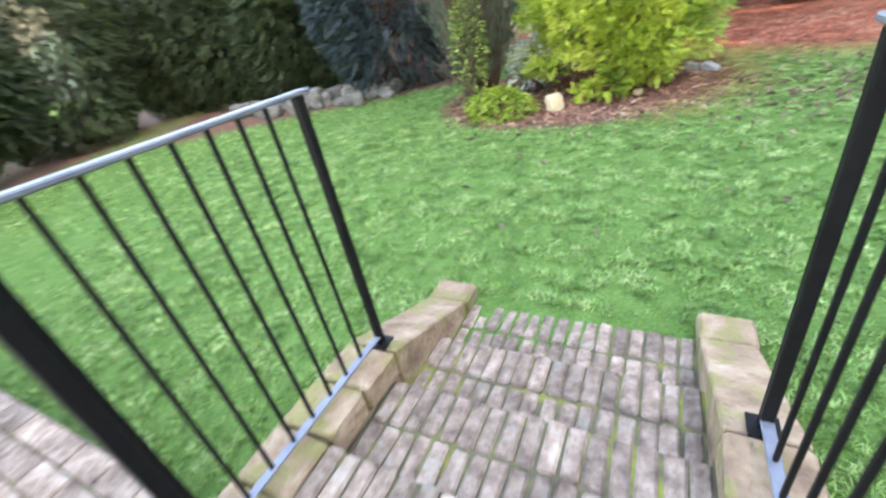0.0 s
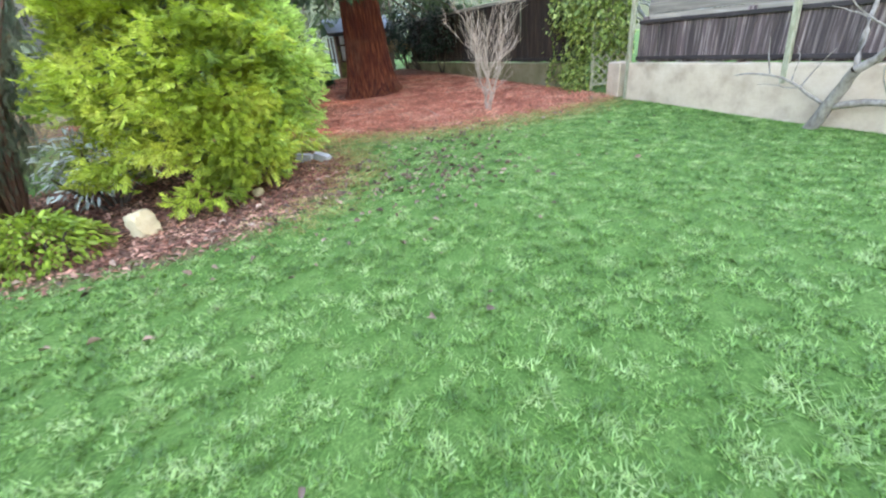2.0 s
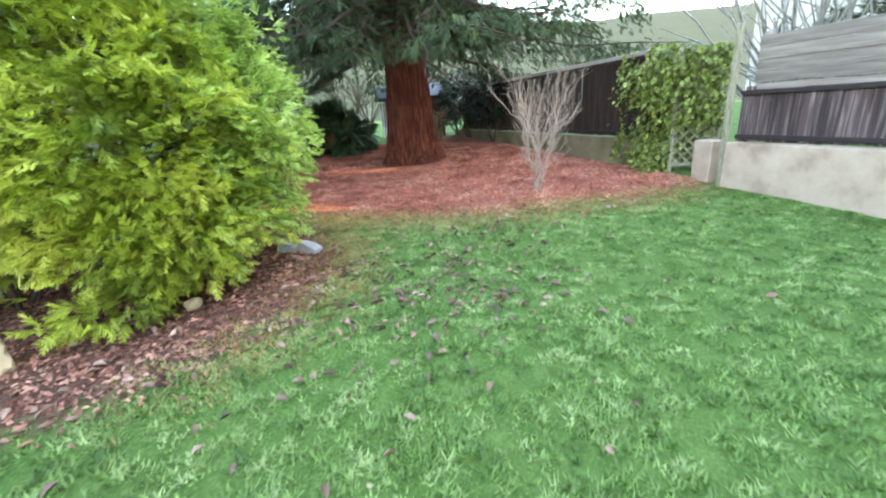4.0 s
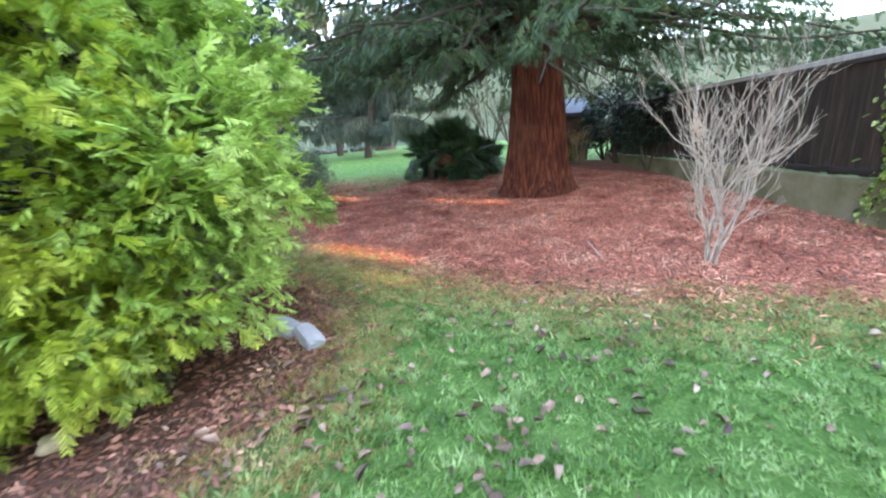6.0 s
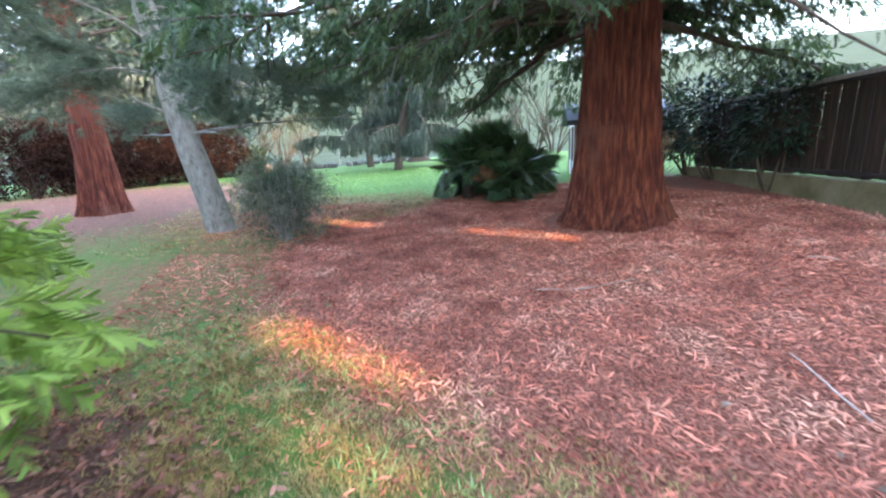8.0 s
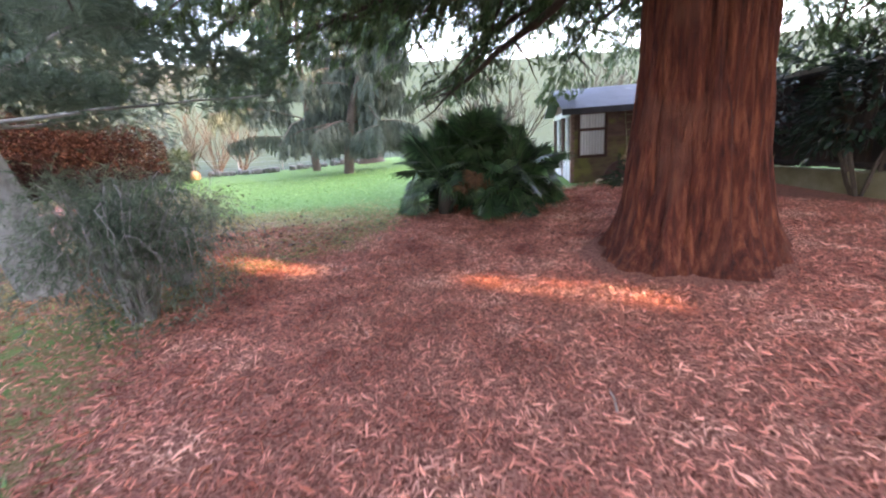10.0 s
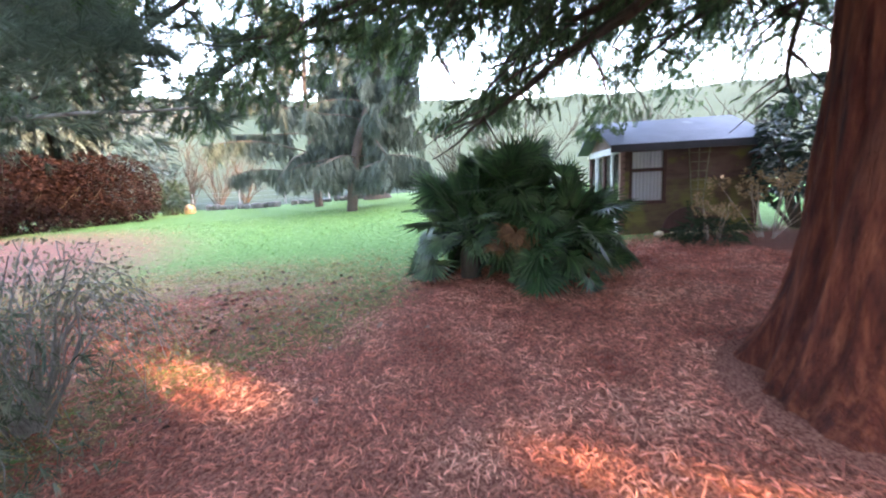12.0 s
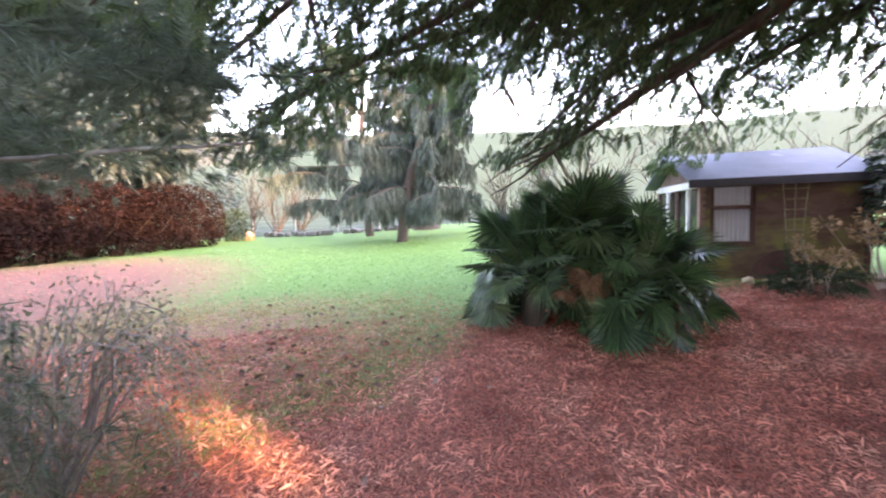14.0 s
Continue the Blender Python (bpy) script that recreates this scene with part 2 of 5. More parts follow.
M_BROWNWOOD = mat("brown_fence_boards", [(0.017, 0.010, 0.007), (0.034, 0.02, 0.014), (0.07, 0.046, 0.033)], 3, 0.85, 0.4, 60, stretch=(6, 6, 0.5), obj_random=0.25, coords="World")
M_MOSSWALL = mat("mossy_concrete", [(0.11, 0.095, 0.045), (0.19, 0.165, 0.09), (0.25, 0.22, 0.15)], 2.2, 0.95, 0.5, 40)
M_BARK = mat("redwood_bark", [(0.045, 0.009, 0.006), (0.165, 0.034, 0.017), (0.38, 0.115, 0.055)], 3.4, 0.95, 1.0, 17, stretch=(4.5, 4.5, 0.55), bump_dist=0.07, stain=((0.22, 0.075, 0.045), 1.3, 0.55))
M_GREYBARK = mat("grey_bark", [(0.15, 0.14, 0.12), (0.28, 0.27, 0.24), (0.38, 0.37, 0.33)], 7, 0.9, 0.5, 40, stretch=(2, 2, 1))
M_DARKBARK = mat("brown_bark", [(0.05, 0.035, 0.025), (0.10, 0.075, 0.055)], 8, 0.95, 0.6, 40, stretch=(3, 3, 0.7))
M_PALEWOOD = mat("pale_bare_twigs", [(0.28, 0.195, 0.155), (0.45, 0.345, 0.285), (0.56, 0.47, 0.405)], 9, 0.85, 0.3, 60)
M_REDWOOD_LEAF = mat("redwood_needles", [(0.03, 0.062, 0.024), (0.058, 0.11, 0.042), (0.12, 0.165, 0.06)], 1.3, 0.5, 0, island=0.5, translucent=0.45)
M_GOLD_LEAF = mat("golden_cypress", [(0.10, 0.18, 0.026), (0.36, 0.46, 0.055), (0.68, 0.70, 0.15)], 1.6, 0.6, 0, island=0.3, translucent=0.35)
M_HEDGE_LEAF = mat("hedge_conifer", [(0.014, 0.03, 0.01), (0.03, 0.055, 0.018), (0.06, 0.09, 0.032)], 0.9, 0.65, 0, island=0.4, translucent=0.2)
M_BLUE_LEAF = mat("blue_conifer", [(0.01, 0.022, 0.024), (0.022, 0.045, 0.048), (0.055, 0.085, 0.09)], 1.2, 0.6, 0, island=0.45, translucent=0.2)
M_SAGE_LEAF = mat("sage_green_needles", [(0.055, 0.075, 0.05), (0.12, 0.145, 0.10), (0.20, 0.215, 0.16)], 1.5, 0.7, 0, island=0.35, translucent=0.25)
M_BROOM_LEAF = mat("grey_green_broom", [(0.04, 0.07, 0.042), (0.105, 0.15, 0.092), (0.28, 0.31, 0.22)], 3, 0.7, 0, island=0.55, translucent=0.35)
M_PINE_LEAF = mat("pine_needles", [(0.06, 0.10, 0.065), (0.12, 0.175, 0.115), (0.22, 0.28, 0.19)], 1.0, 0.6, 0, island=0.4, translucent=0.45)
M_SPRUCE_LEAF = mat("weeping_spruce_needles", [(0.02, 0.034, 0.022), (0.042, 0.064, 0.042), (0.085, 0.108, 0.072)], 1.0, 0.7, 0, island=0.4, translucent=0.15)
M_PALM_LEAF = mat("fan_palm_blades", [(0.016, 0.05, 0.02), (0.05, 0.11, 0.042), (0.15, 0.215, 0.10)], 2.0, 0.32, 0, island=0.5, translucent=0.25)
M_IVY_LEAF = mat("variegated_ivy", [(0.03, 0.07, 0.016), (0.14, 0.21, 0.035), (0.66, 0.67, 0.22)], 22, 0.45, 0, island=0.45, translucent=0.25)
M_LAUREL_LEAF = mat("laurel_leaves", [(0.008, 0.026, 0.014), (0.02, 0.05, 0.026)], 3, 0.3, 0, island=0.4, translucent=0.15)
M_LIME_LEAF = mat("lime_shrub_leaves", [(0.10, 0.19, 0.02), (0.22, 0.32, 0.03), (0.36, 0.44, 0.08)], 5, 0.5, 0, island=0.35, translucent=0.3)
M_SILVER_LEAF = mat("silver_leaves", [(0.30, 0.33, 0.30), (0.5, 0.54, 0.5)], 4, 0.7, 0, island=0.3, translucent=0.2)
M_DRY_LEAF = mat("dry_heads", [(0.30, 0.17, 0.08), (0.46, 0.30, 0.17), (0.55, 0.42, 0.28)], 6, 0.9, 0, island=0.3, translucent=0.3)
M_DEADFAN = mat("dead_fan_leaves", [(0.10, 0.045, 0.02), (0.19, 0.095, 0.045), (0.28, 0.165, 0.09)], 6, 0.9, 0, island=0.4, translucent=0.2)
M_COPPER_LEAF = mat("copper_beech_leaves", [(0.010, 0.005, 0.004), (0.022, 0.010, 0.008), (0.050, 0.024, 0.016)], 1.2, 0.8, 0, island=0.4, translucent=0.12, spec=0.08)
M_STONE = mat("cream_stone", [(0.46, 0.36, 0.22), (0.60, 0.50, 0.34)], 7, 0.9, 0.5, 40, coords="World")
M_GREYSTONE = mat("grey_stone", [(0.08, 0.076, 0.066), (0.18, 0.175, 0.16)], 8, 0.9, 0.5, 50, obj_random=0.15, coords="World")
M_ROOF = mat("grey_roof_felt", [(0.085, 0.10, 0.125), (0.13, 0.145, 0.175)], 2.2, 0.7, 0.3, 60, stain=((0.20, 0.22, 0.22), 2.5, 0.62))
M_SHEDWOOD = mat("shed_boards", [(0.085, 0.043, 0.037), (0.14, 0.08, 0.066), (0.19, 0.125, 0.09)], 2.4, 0.8, 0.4, 60, stretch=(1, 1, 3), obj_random=0.15, stain=((0.19, 0.17, 0.06), 3.4, 0.60), coords="World")
M_SHEDTRIM = mat("shed_dark_trim", [(0.08, 0.035, 0.03), (0.13, 0.06, 0.05)], 5, 0.7, 0.3, 60)
M_REDTWIG = mat("red_brown_stems", [(0.09, 0.045, 0.03), (0.17, 0.09, 0.06)], 8, 0.9, 0.5, 40, stretch=(3, 3, 0.6))
M_DEADTWIG = mat("dead_brown_twigs", [(0.075, 0.045, 0.03), (0.15, 0.095, 0.062), (0.22, 0.16, 0.11)], 3, 0.9, 0, island=0.4)
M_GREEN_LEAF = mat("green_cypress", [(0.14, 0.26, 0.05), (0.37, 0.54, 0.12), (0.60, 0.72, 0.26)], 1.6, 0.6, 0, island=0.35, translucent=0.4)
# Darker, duller cypress: the shade inside the crown put into colour.
M_INNER_SHADE = mat("inner_cypress_painted_shade", [(0.07, 0.09, 0.04), (0.13, 0.165, 0.07), (0.2, 0.23, 0.115)], 2.0, 0.8, 0, island=0.4, translucent=0.2)
M_CLIMBER = mat("grey_brown_climber_bark", [(0.13, 0.10, 0.08), (0.24, 0.20, 0.17), (0.32, 0.28, 0.25)], 9, 0.9, 0.5, 40, stretch=(2, 2, 1))
M_SHEDALGAE = mat("shed_boards_with_green_algae", [(0.085, 0.048, 0.036), (0.15, 0.10, 0.06), (0.20, 0.16, 0.075)], 2.4, 0.85, 0.4, 60, stretch=(1, 1, 3), obj_random=0.15, stain=((0.20, 0.185, 0.06), 2.0, 0.47), coords="World")
M_SLATE = mat("dark_slate_paint", [(0.035, 0.035, 0.045), (0.06, 0.06, 0.075)], 5, 0.6, 0.2, 60)
M_WHITE = mat("white_paint", [(0.62, 0.60, 0.58), (0.76, 0.74, 0.72)], 5, 0.6, 0.2, 60)
M_CURTAIN = mat("white_net_curtain", [(0.68, 0.70, 0.78), (0.84, 0.86, 0.9)], 3, 0.9, 0.3, 20, stretch=(8, 8, 0.4))
M_GRASS = mat("grass_blades", [(0.06, 0.16, 0.028), (0.18, 0.33, 0.08), (0.40, 0.53, 0.22)], 5.0, 0.3, 0, detail=3, island=0.4, translucent=0.35, coords="Object")
M_LITTER = mat("fallen_redwood_sprigs", [(0.26, 0.068, 0.043), (0.60, 0.22, 0.15), (0.76, 0.40, 0.28)], 2.0, 0.95, 0, island=0.6, translucent=0.1)
M_BEDLITTER = mat("dead_leaves_on_soil", [(0.12, 0.045, 0.032), (0.30, 0.13, 0.092), (0.52, 0.30, 0.22)], 3.0, 0.9, 0, island=0.5)
M_FALLEN = mat("fallen_brown_leaves", [(0.09, 0.055, 0.04), (0.22, 0.135, 0.095), (0.44, 0.32, 0.25)], 8, 0.7, 0, island=0.6)
M_PLASTER = mat("sun_block_render", [(0.42, 0.38, 0.33), (0.5, 0.46, 0.41)], 2, 0.9, 0.3, 30)


def glass_material():
    """Thin clear glass: it lets light straight through and mirrors at its surface."""
    m = bpy.data.materials.new("window_glass")
    m.use_nodes = True
    N, Lk = m.node_tree.nodes, m.node_tree.links
    gl, tr, mx, fr = N.new("ShaderNodeBsdfGlossy"), N.new("ShaderNodeBsdfTransparent"), N.new("ShaderNodeMixShader"), N.new("ShaderNodeFresnel")
    gl.inputs["Roughness"].default_value = 0.03
    fr.inputs["IOR"].default_value = 1.4
    Lk.new(fr.outputs[0], mx.inputs[0])
    Lk.new(tr.outputs[0], mx.inputs[1])
    Lk.new(gl.outputs[0], mx.inputs[2])
    Lk.new(mx.outputs[0], N["Material Output"].inputs["Surface"])
    return m


M_GLASS = glass_material()


def ground_material():
    """Lawn, needle litter, bare soil and far pasture, mixed by painted masks and noise."""
    m = bpy.data.materials.new("garden_ground")
    m.use_nodes = True
    N, Lk = m.node_tree.nodes, m.node_tree.links
    b = N["Principled BSDF"]
    tc = N.new("ShaderNodeTexCoord")

    def noise_of(scale, detail=6, rough=0.6):
        n = N.new("ShaderNodeTexNoise")
        n.inputs["Scale"].default_value, n.inputs["Detail"].default_value, n.inputs["Roughness"].default_value = scale, detail, rough
        Lk.new(tc.outputs["Object"], n.inputs["Vector"])
        return n.outputs["Fac"]

    def ramp_of(src, *stops):
        r = N.new("ShaderNodeValToRGB")
        el = r.color_ramp.elements
        while len(el) < len(stops):
            el.new(0.5)
        for e, (p, c) in zip(el, stops):
            e.position, e.color = p, (*c, 1)
        Lk.new(src, r.inputs["Fac"])
        return r.outputs["Color"]

    def mix_of(fac, a, c, blend="MIX"):
        x = N.new("ShaderNodeMix")
        x.data_type, x.blend_type = "RGBA", blend
        Lk.new(fac, x.inputs["Factor"])
        Lk.new(a, x.inputs["A"])
        Lk.new(c, x.inputs["B"])
        return x.outputs["Result"]

    def mask_of(name, src, spread, sharp=0.12):
        """The painted mask, broken up by noise."""
        a = N.new("ShaderNodeAttribute")
        a.attribute_name = name
        s = N.new("ShaderNodeMath")
        s.operation = "MULTIPLY_ADD"
        Lk.new(src, s.inputs[0])
        s.inputs[1].default_value = spread
        Lk.new(a.outputs["Fac"], s.inputs[2])
        r = N.new("ShaderNodeMapRange")
        c = 0.5 + spread * 0.5
        r.inputs[1].default_value, r.inputs[2].default_value = c - sharp, c + sharp
        Lk.new(s.outputs[0], r.inputs[0])
        return r.outputs[0]

    fine, mid, big = noise_of(55, 8, 0.7), noise_of(6, 6), noise_of(0.9, 4)
    lawn = mix_of(big, ramp_of(fine, (0.34, (0.022, 0.06, 0.012)), (0.5, (0.075, 0.17, 0.032)), (0.66, (0.20, 0.33, 0.10))), ramp_of(mid, (0.35, (0.05, 0.125, 0.024)), (0.65, (0.14, 0.25, 0.07))))
    litter = mix_of(mid, ramp_of(fine, (0.34, (0.06, 0.02, 0.014)), (0.5, (0.30, 0.11, 0.078)), (0.66, (0.62, 0.33, 0.24))), ramp_of(fine, (0.38, (0.12, 0.04, 0.027)), (0.62, (0.48, 0.21, 0.145))))
    soil = ramp_of(fine, (0.3, (0.06, 0.032, 0.024)), (0.5, (0.15, 0.078, 0.057)), (0.72, (0.31, 0.18, 0.135)))
    field = ramp_of(noise_of(0.05, 5), (0.35, (0.010, 0.025, 0.009)), (0.6, (0.016, 0.031, 0.012)))
    heath = ramp_of(noise_of(0.08, 6), (0.35, (0.042, 0.033, 0.019)), (0.6, (0.054, 0.046, 0.027)))
    c = mix_of(mask_of("field", mid, 0.15), lawn, field)
    c = mix_of(mask_of("heath", noise_of(0.06, 5), 0.5), c, heath)
    c = mix_of(mask_of("soil", noise_of(9, 6), 0.7), c, soil)
    c = mix_of(mask_of("litter", noise_of(11, 7, 0.7), 1.1, 0.16), c, litter)
    Lk.new(c, b.inputs["Base Color"])
    b.inputs["Roughness"].default_value = 0.9
    b.inputs["Specular IOR Level"].default_value = 0.2
    bp = N.new("ShaderNodeBump")
    bp.inputs["Strength"].default_value, bp.inputs["Distance"].default_value = 0.8, 0.03
    Lk.new(fine, bp.inputs["Height"])
    Lk.new(bp.outputs["Normal"], b.inputs["Normal"])
    return m


M_GROUND = ground_material()

# ---- ground ----
def litter_mask(x, y):
    a = np.degrees(np.arctan2(y - 9.8, x - 9.4))
    R = np.interp(a, [-180, -153, -143, -125, -110, -87, -60, 0, 40, 65, 80, 100, 115, 130, 145, 160, 180], [5.1, 5.1, 5.2, 5.4, 5.6, 6.6, 7.0, 7.0, 6.0, 5.0, 5.0, 5.2, 4.6, 4.5, 5.2, 5.2, 5.1])
    m = 0.5 + (R - np.hypot(x - 9.4, y - 9.8)) / 2.4
    m2 = 0.5 + (1 - np.hypot((x + 1.0) / 4.6, (y - 20.0) / 7.0)) * 0.5
    m3 = 0.30 + 0.42 * (1 - np.hypot((x - 4.4) / 4.2, (y - 14.8) / 4.2))
    m4 = np.minimum(0.26 + 0.36 * (1 - np.hypot((x - 3.5) / 3.0, (y - 10.2) / 3.0)), 0.5)
    inside = (x < 10.6 + (y - 5.0) * 0.5).astype(float)
    return np.clip(np.maximum(np.maximum(m * inside, np.minimum(m2, 0.44)), np.maximum(m4, np.minimum(m3, 0.6))), 0, 1)


def soil_mask(x, y):
    m = 0.5 + (1 - np.hypot((x - 2.3) / 2.2, (y - 6.2) / 2.05)) * 1.3
    h = 0.5 + (y - 8.6 + np.where(x < -3, (x + 3) * -0.15, 0)) * 0.35 * (x < 0.6) * (x > -7) * (y < 14)
    w = 0.5 + (-8.2 - x) * 0.5
    far = np.minimum(0.5 + (1 - np.hypot((x + 1.0) / 4.6, (y - 20.0) / 7.0)) * 0.5, 0.66)
    m = np.maximum(m, far)
    return np.clip(np.maximum(np.maximum(m, np.where((x < 0.6) & (y > 7.5) & (y < 14), h, 0)), np.where(y < 16, w, 0)), 0, 1)


def build_ground():
    def axis(lo, hi, step, far):
        mid = np.arange(lo, hi + step, step)
        out = step * 1.16 ** np.arange(1, 60)
        out = np.cumsum(out)
        out = out[out < far]
        return np.concatenate([lo - out[::-1], mid, hi + out])

    xs, ys = axis(-10, 16, 0.2, 1600), axis(-4, 40, 0.22, 1600)
    X, Y = np.meshgrid(xs, ys)
    Z = gh(X, Y)
    V = np.stack([X, Y, Z], -1).reshape(-1, 3)
    nx, ny = len(xs), len(ys)
    i = (np.arange(ny - 1)[:, None] * nx + np.arange(nx - 1)[None]).reshape(-1)
    F = np.stack([i, i + 1, i + nx + 1, i + nx], -1)
    me = mesh_of("ground", V, F, M_GROUND, smooth=True)
    x, y = V[:, 0], V[:, 1]
    far = np.hypot(x * 0.8, y)
    for name, val in (("litter", litter_mask(x, y)), ("soil", soil_mask(x, y)), ("field", np.clip((far - 40) / 4, 0, 1)), ("heath", np.clip((far - 80) / 120, 0, 0.55) * np.clip((60 - x) / 80, 0.4, 1))):
        at = me.attributes.new(name, "FLOAT", "POINT")
        at.data.foreach_set("value", np.asarray(val, np.float32))
    tagged(new("ground", me), "green lawn with red needle litter, bare soil and pasture", "ground", kind="structure")


build_ground()

# ---- plain unseen walls added behind the walk, with gaps that shape the low sun ----
def add_sun_block(i, s0, s1, low, high, p=19.0):
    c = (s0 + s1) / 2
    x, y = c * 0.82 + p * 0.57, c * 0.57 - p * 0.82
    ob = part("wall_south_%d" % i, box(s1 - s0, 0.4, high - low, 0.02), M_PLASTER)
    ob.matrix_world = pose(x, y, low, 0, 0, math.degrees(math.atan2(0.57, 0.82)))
    tagged(ob, "plain unseen wall added to block the low sun", "wall", kind="structure")


# Openings placed so that the sun lays its streaks on lawn and litter.
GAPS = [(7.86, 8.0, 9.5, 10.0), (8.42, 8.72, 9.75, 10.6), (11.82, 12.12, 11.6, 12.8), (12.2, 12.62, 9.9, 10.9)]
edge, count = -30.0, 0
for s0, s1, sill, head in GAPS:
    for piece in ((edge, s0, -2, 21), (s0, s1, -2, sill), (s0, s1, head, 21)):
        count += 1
        add_sun_block(count, *piece)
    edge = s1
add_sun_block(count + 1, edge, 24.0, -2, 21)
add_sun_block(count + 2, 24.0, 46.0, -2, 25)


# ---- steps and terrace ----
STEP_RZ = math.degrees(math.atan2(-0.464, 0.886))
stairs = thing("garden_steps", 0.03, 1.105, 0, STEP_RZ, "weathered brick garden steps with mossy joints and sandstone kerbs", "steps", kind="structure")
tread_z, tread_n = [0.03, 0.15, 0.27, 0.39, 0.51], [0.0, -0.43, -0.84, -1.26, -1.68]


def build_steps():
    brick_meshes = []
    for k in range(5):
        me = bpy.data.meshes.new("brick")
        bm = box(0.066, 0.206, 0.1, 0.011, jitter=0.005)
        bm.to_mesh(me)
        bm.free()
        me.materials.append(M_BRICK)
        brick_meshes.append(me)
    for k in range(5):
        z, front = tread_z[k], tread_n[k]
        depth = 0.62 if k < 4 else 1.6
        part("bedding", box(1.22, depth, 0.4, 0.004, (0.6, front - depth / 2 - 0.006, z - 0.412)), M_MORTAR, stairs, "mossy mortar bed")
        for row in range(2 if k < 4 else 6):
            for c in range(16):
                ob = new("brick", brick_meshes[int(rng.integers(5))])
                ob.parent = stairs
                ob.location = (0.0375 + c * 0.075 + rng.normal(0, 0.002), front - 0.105 - row * 0.214 + rng.normal(0, 0.003), z - 0.1 + rng.normal(0, 0.003))
                ob.rotation_euler = (rng.normal(0, 0.012), rng.normal(0, 0.02), rng.normal(0, 0.012))
    for s0, w in ((-0.25, 0.245), (1.205, 0.22)):
        bm = prism([(-0.8, -0.3), (-0.8, 0.4), (-0.1, 0.12), (-0.1, -0.3)], w)
        kerb = part("kerb", bm, M_SANDSTONE, stairs, "sloping sandstone kerb")
        kerb.location = (s0, 0, 0)
        end = part("kerb_end", box(w + 0.01, 0.2, 0.42, 0.014, (w / 2, 0.0, -0.3), 0.006), M_SANDSTONE, stairs)
        end.location = (s0, 0, 0.0)
        for j in range(4):
            blk = part("kerb_block", box(w + 0.004, 0.215, 0.13, 0.012, (w / 2, 0, 0), 0.006), M_SANDSTONE, stairs)
            blk.location = (s0, -0.915 - j * 0.226, 0.275 + rng.normal(0, 0.003))
        part("kerb_base", box(w - 0.03, 0.93, 0.6, 0.004, (s0 + w / 2, -1.26, -0.34)), M_SANDSTONE, stairs)


build_steps()


def build_terrace():
    bm = bmesh.new()
    for a, b in ((-6.0, -0.26), (1.44, 7.0)):
        for v in [box(b - a, 3.2, 0.9, 0.01, ((a + b) / 2, -3.2, -0.45))]:
            me = bpy.data.meshes.new("tmp")
            v.to_mesh(me)
            v.free()
            bm.from_mesh(me)
            bpy.data.meshes.remove(me)
    t = part("pavement", bm, M_MORTAR)
    t.matrix_world = pose(0.03, 1.105, 0, 0, 0, STEP_RZ)
    tagged(t, "raised brick terrace beside the garden steps", "pavement", kind="structure")
    slab = bpy.data.meshes.new("paver")
    bm = box(0.205, 0.1, 0.06, 0.006, jitter=0.002)
    bm.to_mesh(slab)
    bm.free()
    slab.materials.append(M_BRICK)
    for side in (-1, 1):
        for r in range(9):
            for c in range(12 if side < 0 else 5):
                ob = new("paver", slab)
                ob.parent = t
                x = (-0.37 - c * 0.214 - (r % 2) * 0.1) if side < 0 else (1.56 + c * 0.214 + (r % 2) * 0.1)
                ob.location = (x, -1.66 - r * 0.108, 0.405 + rng.normal(0, 0.002))
                ob.rotation_euler = (rng.normal(0, 0.01), rng.normal(0, 0.01), rng.normal(0, 0.01))


build_terrace()


def railing(s):
    """An iron balustrade along one side of the steps."""
    rl = new("railing")
    rl.matrix_world = pose(0.03, 1.105, 0, 0, 0, STEP_RZ) @ pose(s, 0, 0)
    tagged(rl, "black iron railing with thin upright bars beside the steps", "railing", "railings of the steps")
    for n, z0, w in ((-0.77, 0.395, 0.034), (-1.66, 0.405, 0.045)):
        post = part("post", box(w, w, 1.09, 0.004, (0, n, z0)), M_IRON, rl)
        part("foot_plate", box(0.085, 0.085, 0.012, 0.002, (0, n, z0 + 0.002)), M_IRON, post)
    part("handrail", box(0.045, 1.0, 0.016, 0.004, (0, -1.225, 1.486)), M_STEEL, rl, "worn grey top bar")
    part("bottom_rail", box(0.034, 0.89, 0.01, 0.002, (0, -1.225, 0.44)), M_STEEL, rl)
    for k in range(8):
        part("baluster", box(0.013, 0.013, 1.035, 0.002, (0, -0.91 - k * 0.1025, 0.45)), M_IRON, rl)


railing(-0.09)
railing(1.31)

# ---- boundary wall and fences ----
def run(p, q):
    d = Vector((q[0] - p[0], q[1] - p[1]))
    return d.length, math.degrees(math.atan2(d.y, d.x))


def board_mesh(w, h, d=0.018, name="board", m=None):
    me = bpy.data.meshes.new(name)
    bm = box(w, d, h, 0.003, jitter=0.0015)
    bm.to_mesh(me)
    bm.free()
    me.materials.append(m)
    return me


